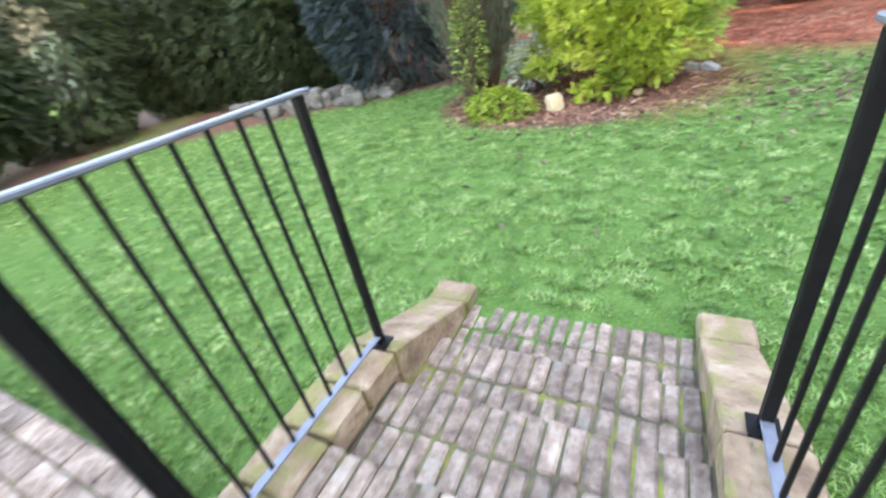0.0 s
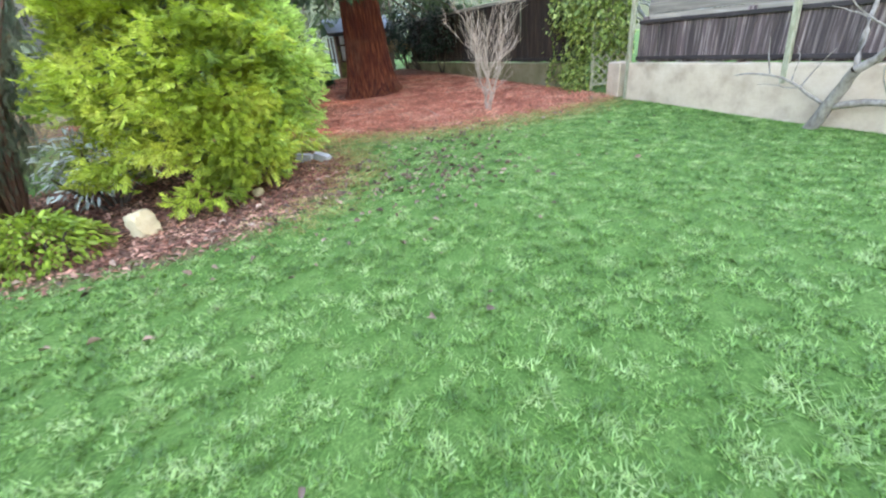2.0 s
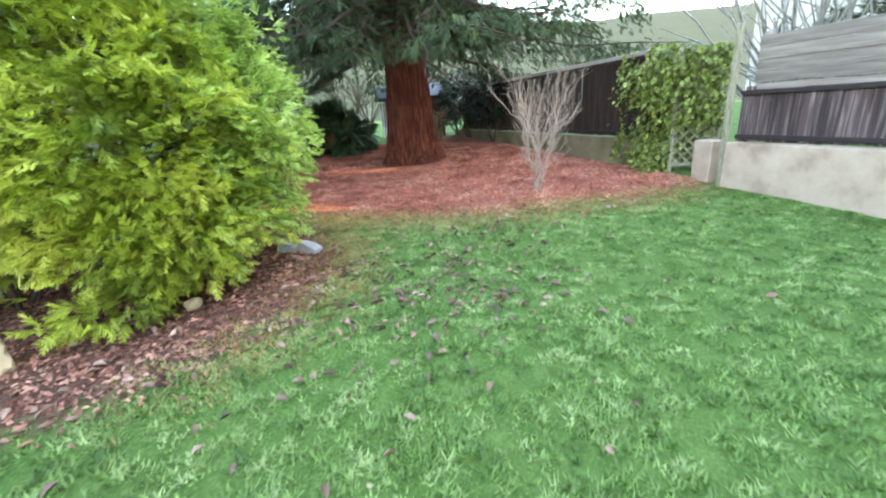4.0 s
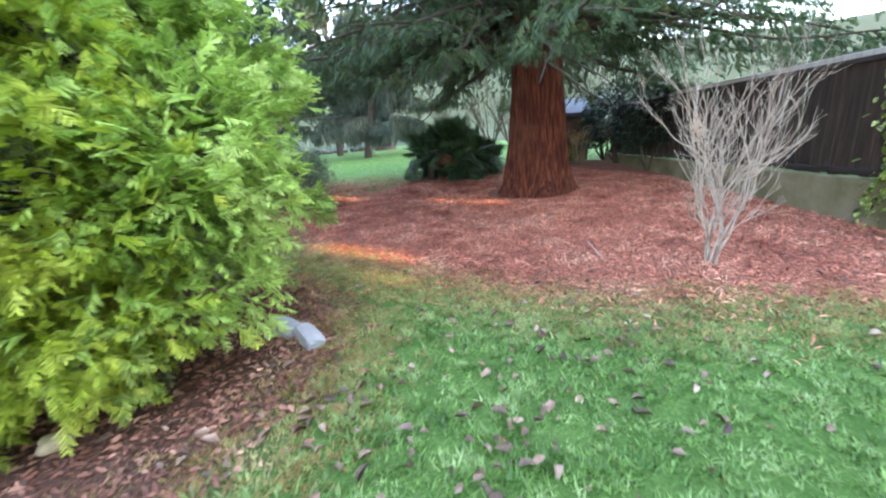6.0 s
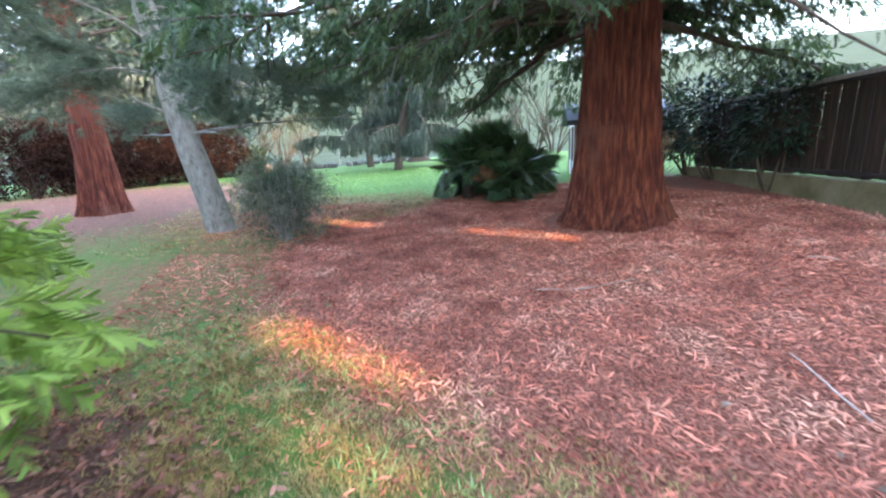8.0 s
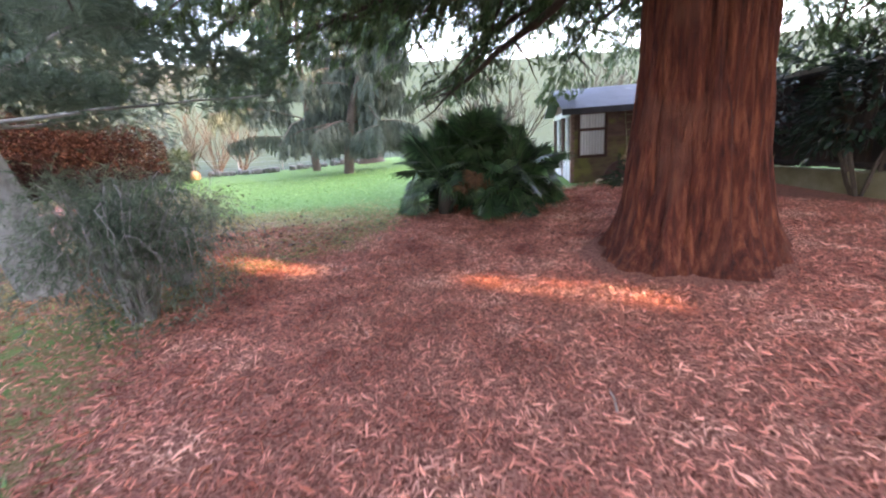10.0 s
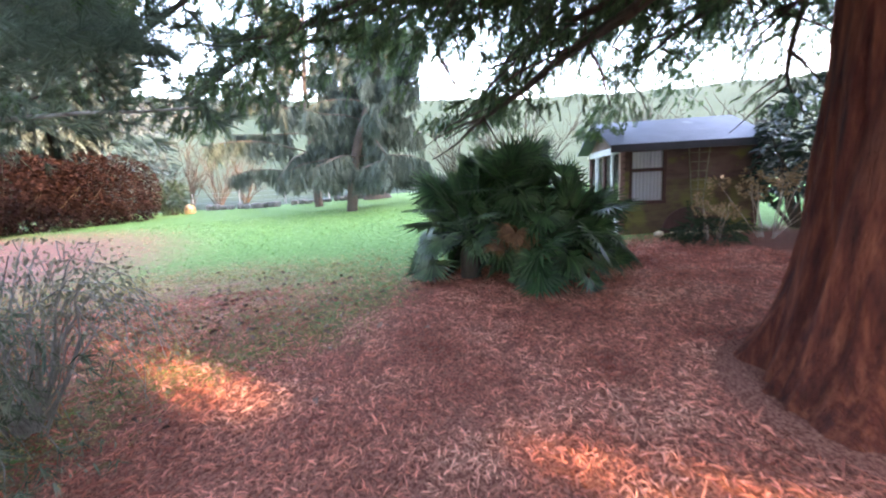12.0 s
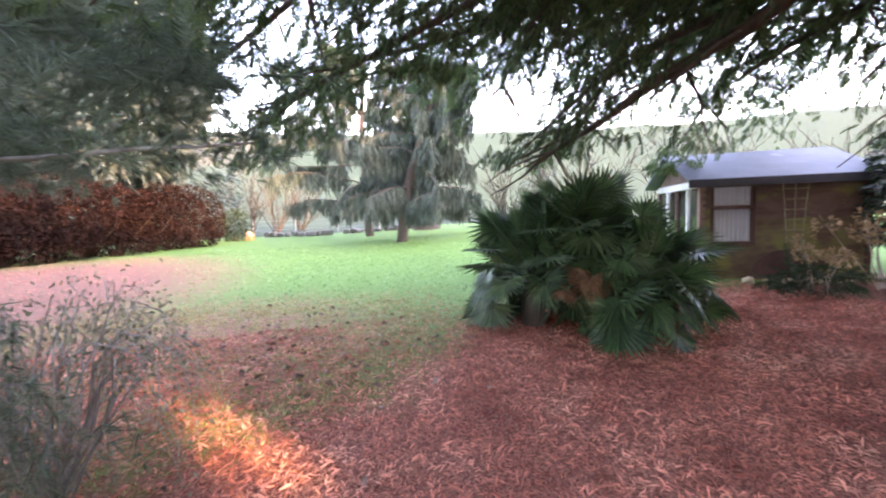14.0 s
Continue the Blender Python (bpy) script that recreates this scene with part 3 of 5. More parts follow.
def fence(p, q, z0, h, material, width, label, post_every=1.8, rail=True, post_h=0.06, slope=0.0):
    """Upright boards between posts, from p to q."""
    L, rz = run(p, q)
    f = thing("fence", p[0], p[1], 0, rz, label, "fence")
    me = board_mesh(width * 1.06, h, m=material)
    n = int(L / width)
    for i in range(n):
        ob = new("board", me)
        ob.parent = f
        x = (i + 0.5) * L / n
        ob.location = (x, (i % 2) * 0.012 + rng.normal(0, 0.002), z0 + slope * x + rng.normal(0, 0.006))
        ob.rotation_euler = (rng.normal(0, 0.006), rng.normal(0, 0.008), 0)
    k = max(1, round(L / post_every))
    for i in range(k + 1):
        part("post", box(0.09, 0.09, h + post_h + 0.1, 0.008, (min(L - 0.05, max(0.05, i * L / k)), -0.06, z0 + slope * i * L / k - 0.1)), material, f)
    if rail:
        for z in (z0 + 0.03, z0 + h - 0.05):
            r = part("rail", box(L, 0.035, 0.06, 0.006, (L / 2, 0.045, 0)), M_RAILWOOD, f)
            r.location = (0, 0, z)
            r.rotation_euler = (0, -math.atan(slope), 0)
    return f


def low_wall(i, p, q, z0, z1, thick, material, label):
    L, rz = run(p, q)
    ob = part("wall_%s" % i, box(L, thick, z1 - z0, 0.012, (L / 2, 0, z0)), material)
    ob.matrix_world = pose(p[0], p[1], 0, 0, 0, rz)
    return tagged(ob, label, "wall", kind="structure")


W0, W1 = (6.2, -3.9), (9.5, 2.95)
low_wall("east_1", W0, W1, -0.4, 0.80, 0.22, M_CONCRETE, "pale concrete retaining wall along the lawn")
pier = part("wall_east_pier", box(0.34, 0.3, 1.15, 0.015, (0, 0, -0.35)), M_CONCRETE)
pier.matrix_world = pose(9.80, 3.28, 0, 0, 0, 60)
tagged(pier, "short pale concrete pier at the end of the wall", "pier", kind="structure")
fence((6.3, -3.75), (9.5, 2.88), 0.82, 0.66, M_DARKWOOD, 0.13, "dark stained low board fence on the concrete wall")


def slat_fence(p, q, z0, n, label):
    """Broad level boards nailed to posts, from p to q."""
    L, rz = run(p, q)
    f = thing("slat_fence", p[0], p[1], 0, rz, label, "fence")
    bays = 4
    for k in range(bays + 1):
        part("post", box(0.09, 0.09, n * 0.15 + z0 + 0.1, 0.008, (min(L - 0.05, max(0.05, k * L / bays)), -0.07, -0.05)), M_GREYWOOD, f)
    me = board_mesh(L / bays - 0.008, 0.146, 0.022, "board", M_GREYBOARD)
    for k in range(bays):
        for j in range(n):
            ob = new("board", me)
            ob.parent = f
            ob.location = ((k + 0.5) * L / bays + rng.normal(0, 0.002), (j % 2) * 0.012 + rng.normal(0, 0.002), z0 + j * 0.151 + rng.normal(0, 0.003))
            ob.rotation_euler = (rng.normal(0, 0.012), rng.normal(0, 0.003), 0)


slat_fence((6.46, -3.82), (9.66, 2.81), 1.42, 5, "weathered grey level-board fence standing behind the dark fence")
for x, y, z, h, lean in ((9.46, 3.02, 0.0, 2.35, 0), (8.28, 0.62, 0.55, 1.75, 4)):
    st = part("wooden_stake", box(0.075, 0.07, h, 0.01, jitter=0.004), M_LICHEN)
    st.matrix_world = pose(x, y, z + 0.0, 0, lean, 64)
    tagged(st, "pale lichen-covered timber stake against the boundary fence", "stake", "fence stakes")
low_wall("east_2", (10.25, 4.3), (14.6, 13.2), -0.3, 0.78, 0.24, M_MOSSWALL, "low mossy yellowish retaining wall under the fence")
fence((10.3, 4.25), (14.65, 13.15), 0.80, 1.40, M_BROWNWOOD, 0.15, "tall dark brown board fence on the mossy wall")
cap = part("fence_capping", box(9.9, 0.1, 0.12, 0.01, (4.95, 0, 2.16)), M_GREYWOOD)
cap.matrix_world = pose(10.3, 4.25, 0, 0, 0, run((10.3, 4.25), (14.65, 13.15))[1])
tagged(cap, "weathered grey capping board along the top of the brown fence", "capping")


# ---- trees and shrubs ----
def redwood(x, y, base_r, height, label, limb_low, crown_seed, limbs=150, reach=6.8, sprays=230, sector=None, low=2.45):
    z0 = gz(x, y) - 0.2
    tree = thing("redwood_tree", x, y, z0, 0, label, "tree")
    sides, rings = 168, 90
    a = np.linspace(0, 2 * np.pi, sides, endpoint=False)
    zz = np.concatenate([np.linspace(0, 2.6, 60), np.linspace(2.8, height, rings - 60)])
    V = np.empty((rings, sides, 3))
    g = np.random.default_rng(crown_seed)
    ph = g.uniform(0, 6.28, 8)
    for k, z in enumerate(zz):
        r = base_r * (0.60 * (1 - 0.75 * z / height) + 0.40 * math.exp(-z / 0.42) + 0.05 * math.exp(-z / 2.5))
        lobes = 1 + math.exp(-z / 0.7) * (0.10 * np.sin(5 * a + ph[0]) + 0.05 * np.sin(8 * a + ph[1]))
        tw = 0.16 * math.sin(z * 0.9 + ph[2])
        fur = 1.9 * np.abs(np.sin(13 * (a + tw * 0.6) + ph[3] + 0.8 * np.sin(z * 1.6 + 3 * a))) * 0.5 + np.abs(np.sin(23 * (a + tw * 0.5) + ph[4] + 1.3 * np.sin(z * 2.3 + 2 * a))) * 0.35
        fine = np.array([noise.noise(Vector((math.cos(b) * 7, math.sin(b) * 7, z * 1.3))) for b in a])
        ridge = np.array([abs(noise.noise(Vector((math.cos(b + tw * 0.4) * 5.2, math.sin(b + tw * 0.4) * 5.2, z * 0.55 + 4)))) for b in a])
        rr = r * lobes * (0.885 + 0.06 * fur + 0.045 * fine + 0.20 * np.sqrt(ridge))
        V[k] = np.stack([rr * np.cos(a), rr * np.sin(a), np.full(sides, z)], -1)
    i = np.arange(rings - 1)[:, None] * sides
    j = np.arange(sides)[None]
    kk = (j + 1) % sides
    F = np.stack([i + j, i + kk, i + sides + kk, i + sides + j], -1).reshape(-1, 4)
    part("trunk", mesh_of("trunk", V.reshape(-1, 3), F, M_BARK, smooth=True), None, tree, "thick fibrous red-brown bark")
    lines, P, D, S = [], [], [], []
    low_limbs = (95, 106, 118, 132, 146, 72, 84, 60, 45, 165, 182, 200, 214, 228, 240, 112, 90, 125, 66, 78, -58, -50, -98, -108, -44, 52, 100, 38, 86, 25, 70, 80, 60, 98, 46, 110, 72, -22, 6, -36, -12, -46, -28, 122, 129, 137) if sprays > 200 else ()
    for m in range(-len(low_limbs), limbs):
        ang = m * 2.39996 + g.normal(0, 0.2)
        if sector is not None:
            ang = g.uniform(*sector)
        f0 = max(0, m / limbs)
        hz = limb_low + (2.2 * f0 / 0.62 if f0 < 0.62 else 2.2 + (height * 0.66 - limb_low - 2.2) * (f0 - 0.62) / 0.38) + g.uniform(0, 0.3)
        L = reach * (1 - 0.3 * f0) * g.uniform(0.6, 1.08)
        if m < 0:
            ang = radians(low_limbs[m])
            hz, L = limb_low + 0.15 + 0.075 * (-m), reach * g.uniform(0.8, 1.0)
        elif math.cos(ang + 0.96) > 0.78:
            hz, L = hz + 1.8, L * 0.7
        rows = wander((0.45 * base_r * math.cos(ang), 0.45 * base_r * math.sin(ang), hz), (math.cos(ang), math.sin(ang), g.uniform(-0.05, 0.25)), L, 12, (0.05 if m < 0 else 0.06) * (1 - 0.4 * f0), 0.008, g.uniform(0.02, 0.06) if m >= 0 else g.uniform(0.015, 0.035), 0.08, seed=crown_seed * 1000 + m)
        rows = np.array(rows)
        floor = low - z0
        rows[:, 2] = np.where(rows[:, 2] < floor + 0.35, floor + 0.35 + 0.4 * (rows[:, 2] - floor - 0.35), rows[:, 2])
        lines = [rows]
        for _ in range(int(sprays * (2.75 if m < 0 else 0.8 if f0 < 0.62 else 0.12))):
            f = g.uniform(0.1, 1.0) ** 0.85 * 12
            q = int(min(11, f))
            p = rows[q, :3] + (rows[q + 1, :3] - rows[q, :3]) * (f - q)
            out = rows[q + 1, :3] - rows[q, :3]
            out /= np.linalg.norm(out)
            side = np.cross(out, (0, 0, 1)) * g.choice((-1, 1))
            away = g.uniform(0.0, 0.95)
            p = p + side * away * (0.35 + 0.65 * (1 - f / 14)) + np.array([0, 0, -0.28 * away * away + g.normal(0, 0.05) - (0.5 * g.random() ** 2 if m < 0 else 0)])
            d = out * g.uniform(0.1, 1.0) + side * g.uniform(-0.2, 0.9) + np.array([0, 0, g.uniform(-0.9, 0.15)]) + g.normal(0, 0.2, 3)
            P.append(p)
            D.append(d)
            S.append(g.uniform(0.11, 0.25))
        for _ in range(7):
            q = int(g.integers(3, 11))
            sd = np.cross(rows[q + 1, :3] - rows[q, :3], (0, 0, 1)) * g.choice((-1, 1))
            lines.append(np.array(wander(rows[q, :3], sd / np.linalg.norm(sd) + np.array([0, 0, -0.2]) + 0.6 * (rows[q + 1, :3] - rows[q, :3]) / np.linalg.norm(rows[q + 1, :3] - rows[q, :3]), g.uniform(0.5, 1.1), 4, 0.018, 0.005, 0.08, 0.1)))
        part("limb", mesh_of("limb", *tubes(lines, 6), M_DARKBARK, smooth=True), None, tree)
    P = np.array(P)
    P[:, 2] = np.maximum(P[:, 2], low - z0)
    half = len(P) // 2
    s1 = scatter(spray_template(6, 0.40, 0.10, 0.3, 0.95, 11), P[:half], np.array(D)[:half], g.normal(0, 0.8, half), np.array(S)[:half])
    s2 = scatter(spray_template(6, 0.46, 0.09, 0.45, 0.8, 12), P[half:], np.array(D)[half:], g.normal(0, 0.5, len(P) - half), np.array(S)[half:])
    part("crown", mesh_of("crown", *merge(s1, s2), M_REDWOOD_LEAF), None, tree, "drooping dark green needle sprays")
    return tree


redwood(9.62, 10.36, 0.935, 14.0, "giant redwood with thick red-brown bark and drooping green sprays", 3.0, 5)
redwood(0.1, 17.8, 0.64, 11.0, "distant redwood with a dark red trunk on red litter", 4.0, 8, 34, 3.8, 110, low=3.0)


def bush(name, x, y, radii, centre_z, n, template, material, size, label, category="shrub", seed=1, droop=0.3, depth=0.5, stems=7, low=-0.8, bark=None, up=0.0, group="", fan=1.0):
    """A shrub: stems from the ground and a lumpy crown of many small sprays or leaves."""
    z0 = gz(x, y)
    b = thing(name, x, y, z0, 0, label, category, group)
    g = np.random.default_rng(seed)
    lines = []
    for k in range(stems):
        a = k * 2.4 + g.uniform(0, 0.5)
        lines.append(wander((0.06 * math.cos(a), 0.06 * math.sin(a), -0.05), (math.cos(a) * radii[0] * fan, math.sin(a) * radii[1] * fan, centre_z * 1.6), math.hypot(radii[0] * 0.55, centre_z + radii[2] * 0.4), 7, 0.035 * (radii[2] ** 0.5), 0.008, 0.0, 0.12, seed=seed * 50 + k))
    for rows in lines:
        part("stem", mesh_of("stem", *tubes([rows], 6), bark or M_DARKBARK, smooth=True), None, b)
    P, d = blob_points(n, (0, 0, centre_z), radii, 14, depth, seed, low)
    D = d * np.array([1, 1, 0.5]) + g.normal(0, 0.35, d.shape) + np.array([0, 0, up - droop])
    keep = P[:, 2] > 0.02
    P, D = P[keep], D[keep]
    V, T = scatter(template, P, D, g.normal(0, 0.7, len(P)), g.uniform(size[0], size[1], len(P)))
    part("crown", mesh_of("crown", V, T, material), None, b)
    return b


T_GOLD = spray_template(6, 0.50, 0.10, 0.3, 0.8, 21)
T_HEDGE = spray_template(7, 0.36, 0.08, 0.15, 0.7, 22)
T_LEAF = leaf_template()
T_NARROW = leaf_template(0.28, 0.06)
T_FINE = needles_template(8, 0.03, 5)


def golden_cypress():
    """A broad golden conifer in feathery tiers."""
    x, y = 2.85, 6.15
    g = np.random.default_rng(31)
    b = thing("golden_cypress", x, y, gz(x, y), 0, "broad golden-yellow feathery cypress bush over bare soil", "bush")
    lines, P, D, S = [], [], [], []
    part("trunk", mesh_of("trunk", *tubes([wander((0, 0, -0.05), (0.05, 0, 1), 3.0, 8, 0.09, 0.03, 0, 0.05, seed=1)], 8), M_DARKBARK, smooth=True), None, b)
    for k in range(120):
        a = k * 2.39996 + g.normal(0, 0.3)
        z = 0.30 + 3.0 * (k / 120) ** 0.9
        if math.cos(a) > 0.45 and z < 0.85:
            continue
        R = 1.54 * math.sqrt(max(0.05, 1 - ((z - 1.05) / 2.3) ** 2)) * g.uniform(0.72, 1.1)
        rows = np.array(wander((0, 0, z * 0.85), (math.cos(a), math.sin(a), 0.25), R, 6, 0.022, 0.005, 0.06, 0.1, seed=3000 + k))
        rows[:, 2] = np.maximum(rows[:, 2], 0.16)
        part("limb", mesh_of("limb", *tubes([rows * np.array([1, 1, 1, 0.6])], 5), M_DARKBARK, smooth=True), None, b)
        for _ in range(125):
            f = g.uniform(0.3, 1.0) ** 0.55 * 6
            q = int(min(5, f))
            p = rows[q, :3] + (rows[q + 1, :3] - rows[q, :3]) * (f - q)
            out = rows[q + 1, :3] - rows[q, :3]
            out /= np.linalg.norm(out)
            side = np.cross(out, (0, 0, 1)) * g.choice((-1, 1))
            w = g.uniform(0, 0.26)
            P.append(p + side * w + np.array([0, 0, g.normal(0, 0.05) - 0.3 * w]))
            D.append(out * g.uniform(0.3, 1) + side * g.uniform(-0.3, 0.9) + np.array([0, 0, g.uniform(-0.45, 0.6)]) + g.normal(0, 0.2, 3))
            S.append(g.uniform(0.08, 0.17))
    Q, d = blob_points(9000, (0, 0, 1.6), (1.22, 1.26, 1.62), 26, 0.28, 32, -0.66)
    lump = np.array([noise.noise(Vector(q) * 3.1) for q in Q])
    keep = (lump > 0.08) & ~((Q[:, 0] > 0.55) & (Q[:, 2] < 0.85))
    Q, d = Q[keep], d[keep]
    for c, rad, n, sd in (((0.0, -0.9, 0.62), (0.8, 0.5, 0.36), 1500, 33), ((0.6, -0.7, 0.6), (0.6, 0.5, 0.4), 1000, 34), ((-0.45, -1.05, 0.17), (0.36, 0.22, 0.1), 260, 35), ((0.05, -0.95, 0.4), (0.55, 0.36, 0.3), 700, 36), ((0.05, -1.0, 1.25), (0.85, 0.4, 0.6), 1900, 37), ((0.75, -0.6, 1.3), (0.5, 0.6, 0.7), 1500, 38)):
        q2, d2 = blob_points(n, c, rad, 12, 0.5, sd, -0.9)
        Q, d = np.concatenate([Q, q2]), np.concatenate([d, d2])
    P = np.concatenate([np.array(P), Q])
    D = np.concatenate([np.array(D), d + g.normal(0, 0.5, d.shape) + np.array([0, 0, 0.0])])
    S = np.concatenate([S, g.uniform(0.08, 0.17, len(Q))])
    P[:, 2] = np.maximum(P[:, 2], 0.06)
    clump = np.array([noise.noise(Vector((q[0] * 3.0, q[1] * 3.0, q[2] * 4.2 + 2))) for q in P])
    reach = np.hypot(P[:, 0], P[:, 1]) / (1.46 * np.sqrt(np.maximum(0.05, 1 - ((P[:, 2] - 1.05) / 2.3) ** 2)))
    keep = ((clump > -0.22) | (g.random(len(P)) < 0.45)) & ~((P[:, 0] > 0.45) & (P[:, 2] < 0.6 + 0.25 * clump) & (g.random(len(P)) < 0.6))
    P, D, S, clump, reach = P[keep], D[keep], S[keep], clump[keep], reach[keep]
    # Sprays deep in the crown or between clumps take the shade colour.
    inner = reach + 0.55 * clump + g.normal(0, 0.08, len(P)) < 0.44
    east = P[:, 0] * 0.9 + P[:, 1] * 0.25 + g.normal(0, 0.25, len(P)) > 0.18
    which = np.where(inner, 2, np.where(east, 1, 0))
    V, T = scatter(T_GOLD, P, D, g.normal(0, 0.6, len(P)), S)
    part("crown", mesh_of("crown", V, T, [M_GOLD_LEAF, M_GREEN_LEAF, M_INNER_SHADE], np.repeat(which, len(T) // len(P))), None, b, "feathery yellow-green sprays")


golden_cypress()

def columnar_conifer():
    """An upright conifer that widens upwards, brown and bare inside."""
    x, y = 0.86, 6.75
    g = np.random.default_rng(41)
    b = thing("columnar_conifer", x, y, gz(x, y), 0, "grey-green upright conifer with brown bare inner twigs", "conifer")
    P, D, S = [], [], []
    for k in range(46):
        a, lean = k * 2.39996 + g.normal(0, 0.2), 0.06 + 0.28 * math.sqrt((k % 23) / 23)
        rows = np.array(wander((0.14 * math.cos(a), 0.14 * math.sin(a), -0.05), (math.cos(a) * lean, math.sin(a) * lean, 1), g.uniform(2.9, 4.0), 10, 0.028, 0.006, 0, 0.05, seed=4100 + k))
        part("limb", mesh_of("limb", *tubes([rows], 5), M_REDTWIG, smooth=True), None, b)
        for _ in range(230):
            f = g.uniform(0.22 if k % 3 else 0.12, 1.0) * 10
            q = int(min(9, f))
            p = rows[q, :3] + (rows[q + 1, :3] - rows[q, :3]) * (f - q)
            out = np.array([math.cos(a), math.sin(a), 0])
            P.append(p + g.normal(0, 0.085, 3) + out * g.uniform(0, 0.12))
            D.append(out * g.uniform(-0.1, 0.55) + np.array([0, 0, g.uniform(0.5, 1.2)]) + g.normal(0, 0.18, 3))
            S.append(g.uniform(0.09, 0.2))
    P, D, S = np.array(P), np.array(D), np.array(S)
    V, T = scatter(spray_template(6, 0.34, 0.07, -0.1, 0.45, 23), P, D, g.normal(0, 1.2, len(P)), S)
    r = np.hypot(P[:, 0], P[:, 1])
    dead = (g.random(len(P)) < np.clip(1.25 - r / (0.16 + 0.24 * P[:, 2]), 0.05, 0.9))
    part("crown", mesh_of("crown", V, T, [M_SAGE_LEAF, M_DEADTWIG], np.repeat(dead.astype(int), len(T) // len(P))), None, b, "upright grey-green sprays, brown within")


columnar_conifer()
bush("lime_shrub", 0.92, 5.35, (0.52, 0.45, 0.26), 0.18, 1500, T_LEAF, M_LIME_LEAF, (0.05, 0.09), "low lime-green leafy shrub at the bed edge", seed=42, depth=0.6)
bush("variegated_climber", 0.62, 6.1, (0.25, 0.25, 0.8), 0.9, 900, T_LEAF, M_IVY_LEAF, (0.05, 0.1), "yellow variegated climber up the conifer stems", "climber", 43, 0.2)
bush("silver_shrub", 1.75, 6.35, (0.5, 0.4, 0.4), 0.5, 500, T_NARROW, M_SILVER_LEAF, (0.06, 0.13), "pale silver-leaved shrub under the conifers", seed=44)
bush("blue_conifer", -0.75, 10.0, (1.75, 1.6, 2.4), 1.9, 7000, T_HEDGE, M_BLUE_LEAF, (0.18, 0.36), "dense dark blue-green conifer beside the rockery", "conifer", 45)
for k, (hx, hy, r, h) in enumerate([(-9.9, 4.6, 1.8, 5.0), (-10.0, 7.6, 1.9, 5.2), (-9.6, 10.6, 2.0, 5.4), (-8.2, 13.4, 2.0, 5.2), (-5.7, 13.6, 2.0, 5.6), (-3.5, 12.4, 1.6, 4.8), (-10.2, 1.5, 1.8, 5.0)]):
    bush("hedge_conifer", hx, hy, (r, r, h * 0.55), h * 0.42, 8500, T_HEDGE, M_HEDGE_LEAF, (0.22, 0.42), "tall dense dark green hedge conifer along the lawn", "conifer", 50 + k, group="hedge conifers", low=-0.97)


def pine():
    x, y = 3.5, 13.3
    g = np.random.default_rng(61)
    b = thing("pine_tree", x, y, gz(x, y), 0, "pine with a pale grey trunk and blue-green needles", "tree")
    trunk = np.array(wander((0, 0, -0.1), (-0.10, 0.03, 1), 7.5, 14, 0.25, 0.07, 0, 0.03, seed=8))
    lines = [trunk]
    P, D, S = [], [], []
    for k in range(34):
        a = k * 2.39996 + g.normal(0, 0.25)
        q = 3 + int(k * 10 / 34)
        L = 2.9 * (1 - 0.45 * k / 34) * g.uniform(0.7, 1.1)
        rows = np.array(wander(trunk[q, :3], (math.cos(a), math.sin(a), 0.35), L, 9, 0.028, 0.007, 0.04, 0.16, seed=6100 + k))
        rows[:, 2] = np.where(rows[:, 2] < 1.9, 1.9 + 0.5 * (rows[:, 2] - 1.9), rows[:, 2])
        lines.append(rows)
        for _ in range(430):
            f = g.uniform(0.25, 1) ** 0.7 * 9
            j = int(min(8, f))
            p = rows[j, :3] + (rows[j + 1, :3] - rows[j, :3]) * (f - j) + g.normal(0, 0.22, 3) * np.array([1, 1, 0.7])
            out = rows[j + 1, :3] - rows[j, :3]
            P.append(p)
            D.append(out / np.linalg.norm(out) + g.normal(0, 0.6, 3) + np.array([0, 0, -0.15]))
            S.append(g.uniform(0.10, 0.22))
    part("trunk", mesh_of("trunk", *tubes(lines[:1], 12), M_GREYBARK, smooth=True), None, b, "pale grey trunk")
    part("branchwork", mesh_of("branchwork", *tubes(lines[1:], 6), M_GREYBARK, smooth=True), None, b)
    P = np.array(P)
    P[:, 2] = np.where(P[:, 2] < 2.3, 2.35 - 0.6 * g.random(len(P)) ** 2 * np.clip((2.5 - P[:, 2]) / 0.5, 0, 1), P[:, 2])
    part("crown", mesh_of("crown", *scatter(needles_template(16, 0.024, 9), P, np.array(D), g.uniform(0, 6, len(P)), np.array(S)), M_PINE_LEAF), None, b)


pine()


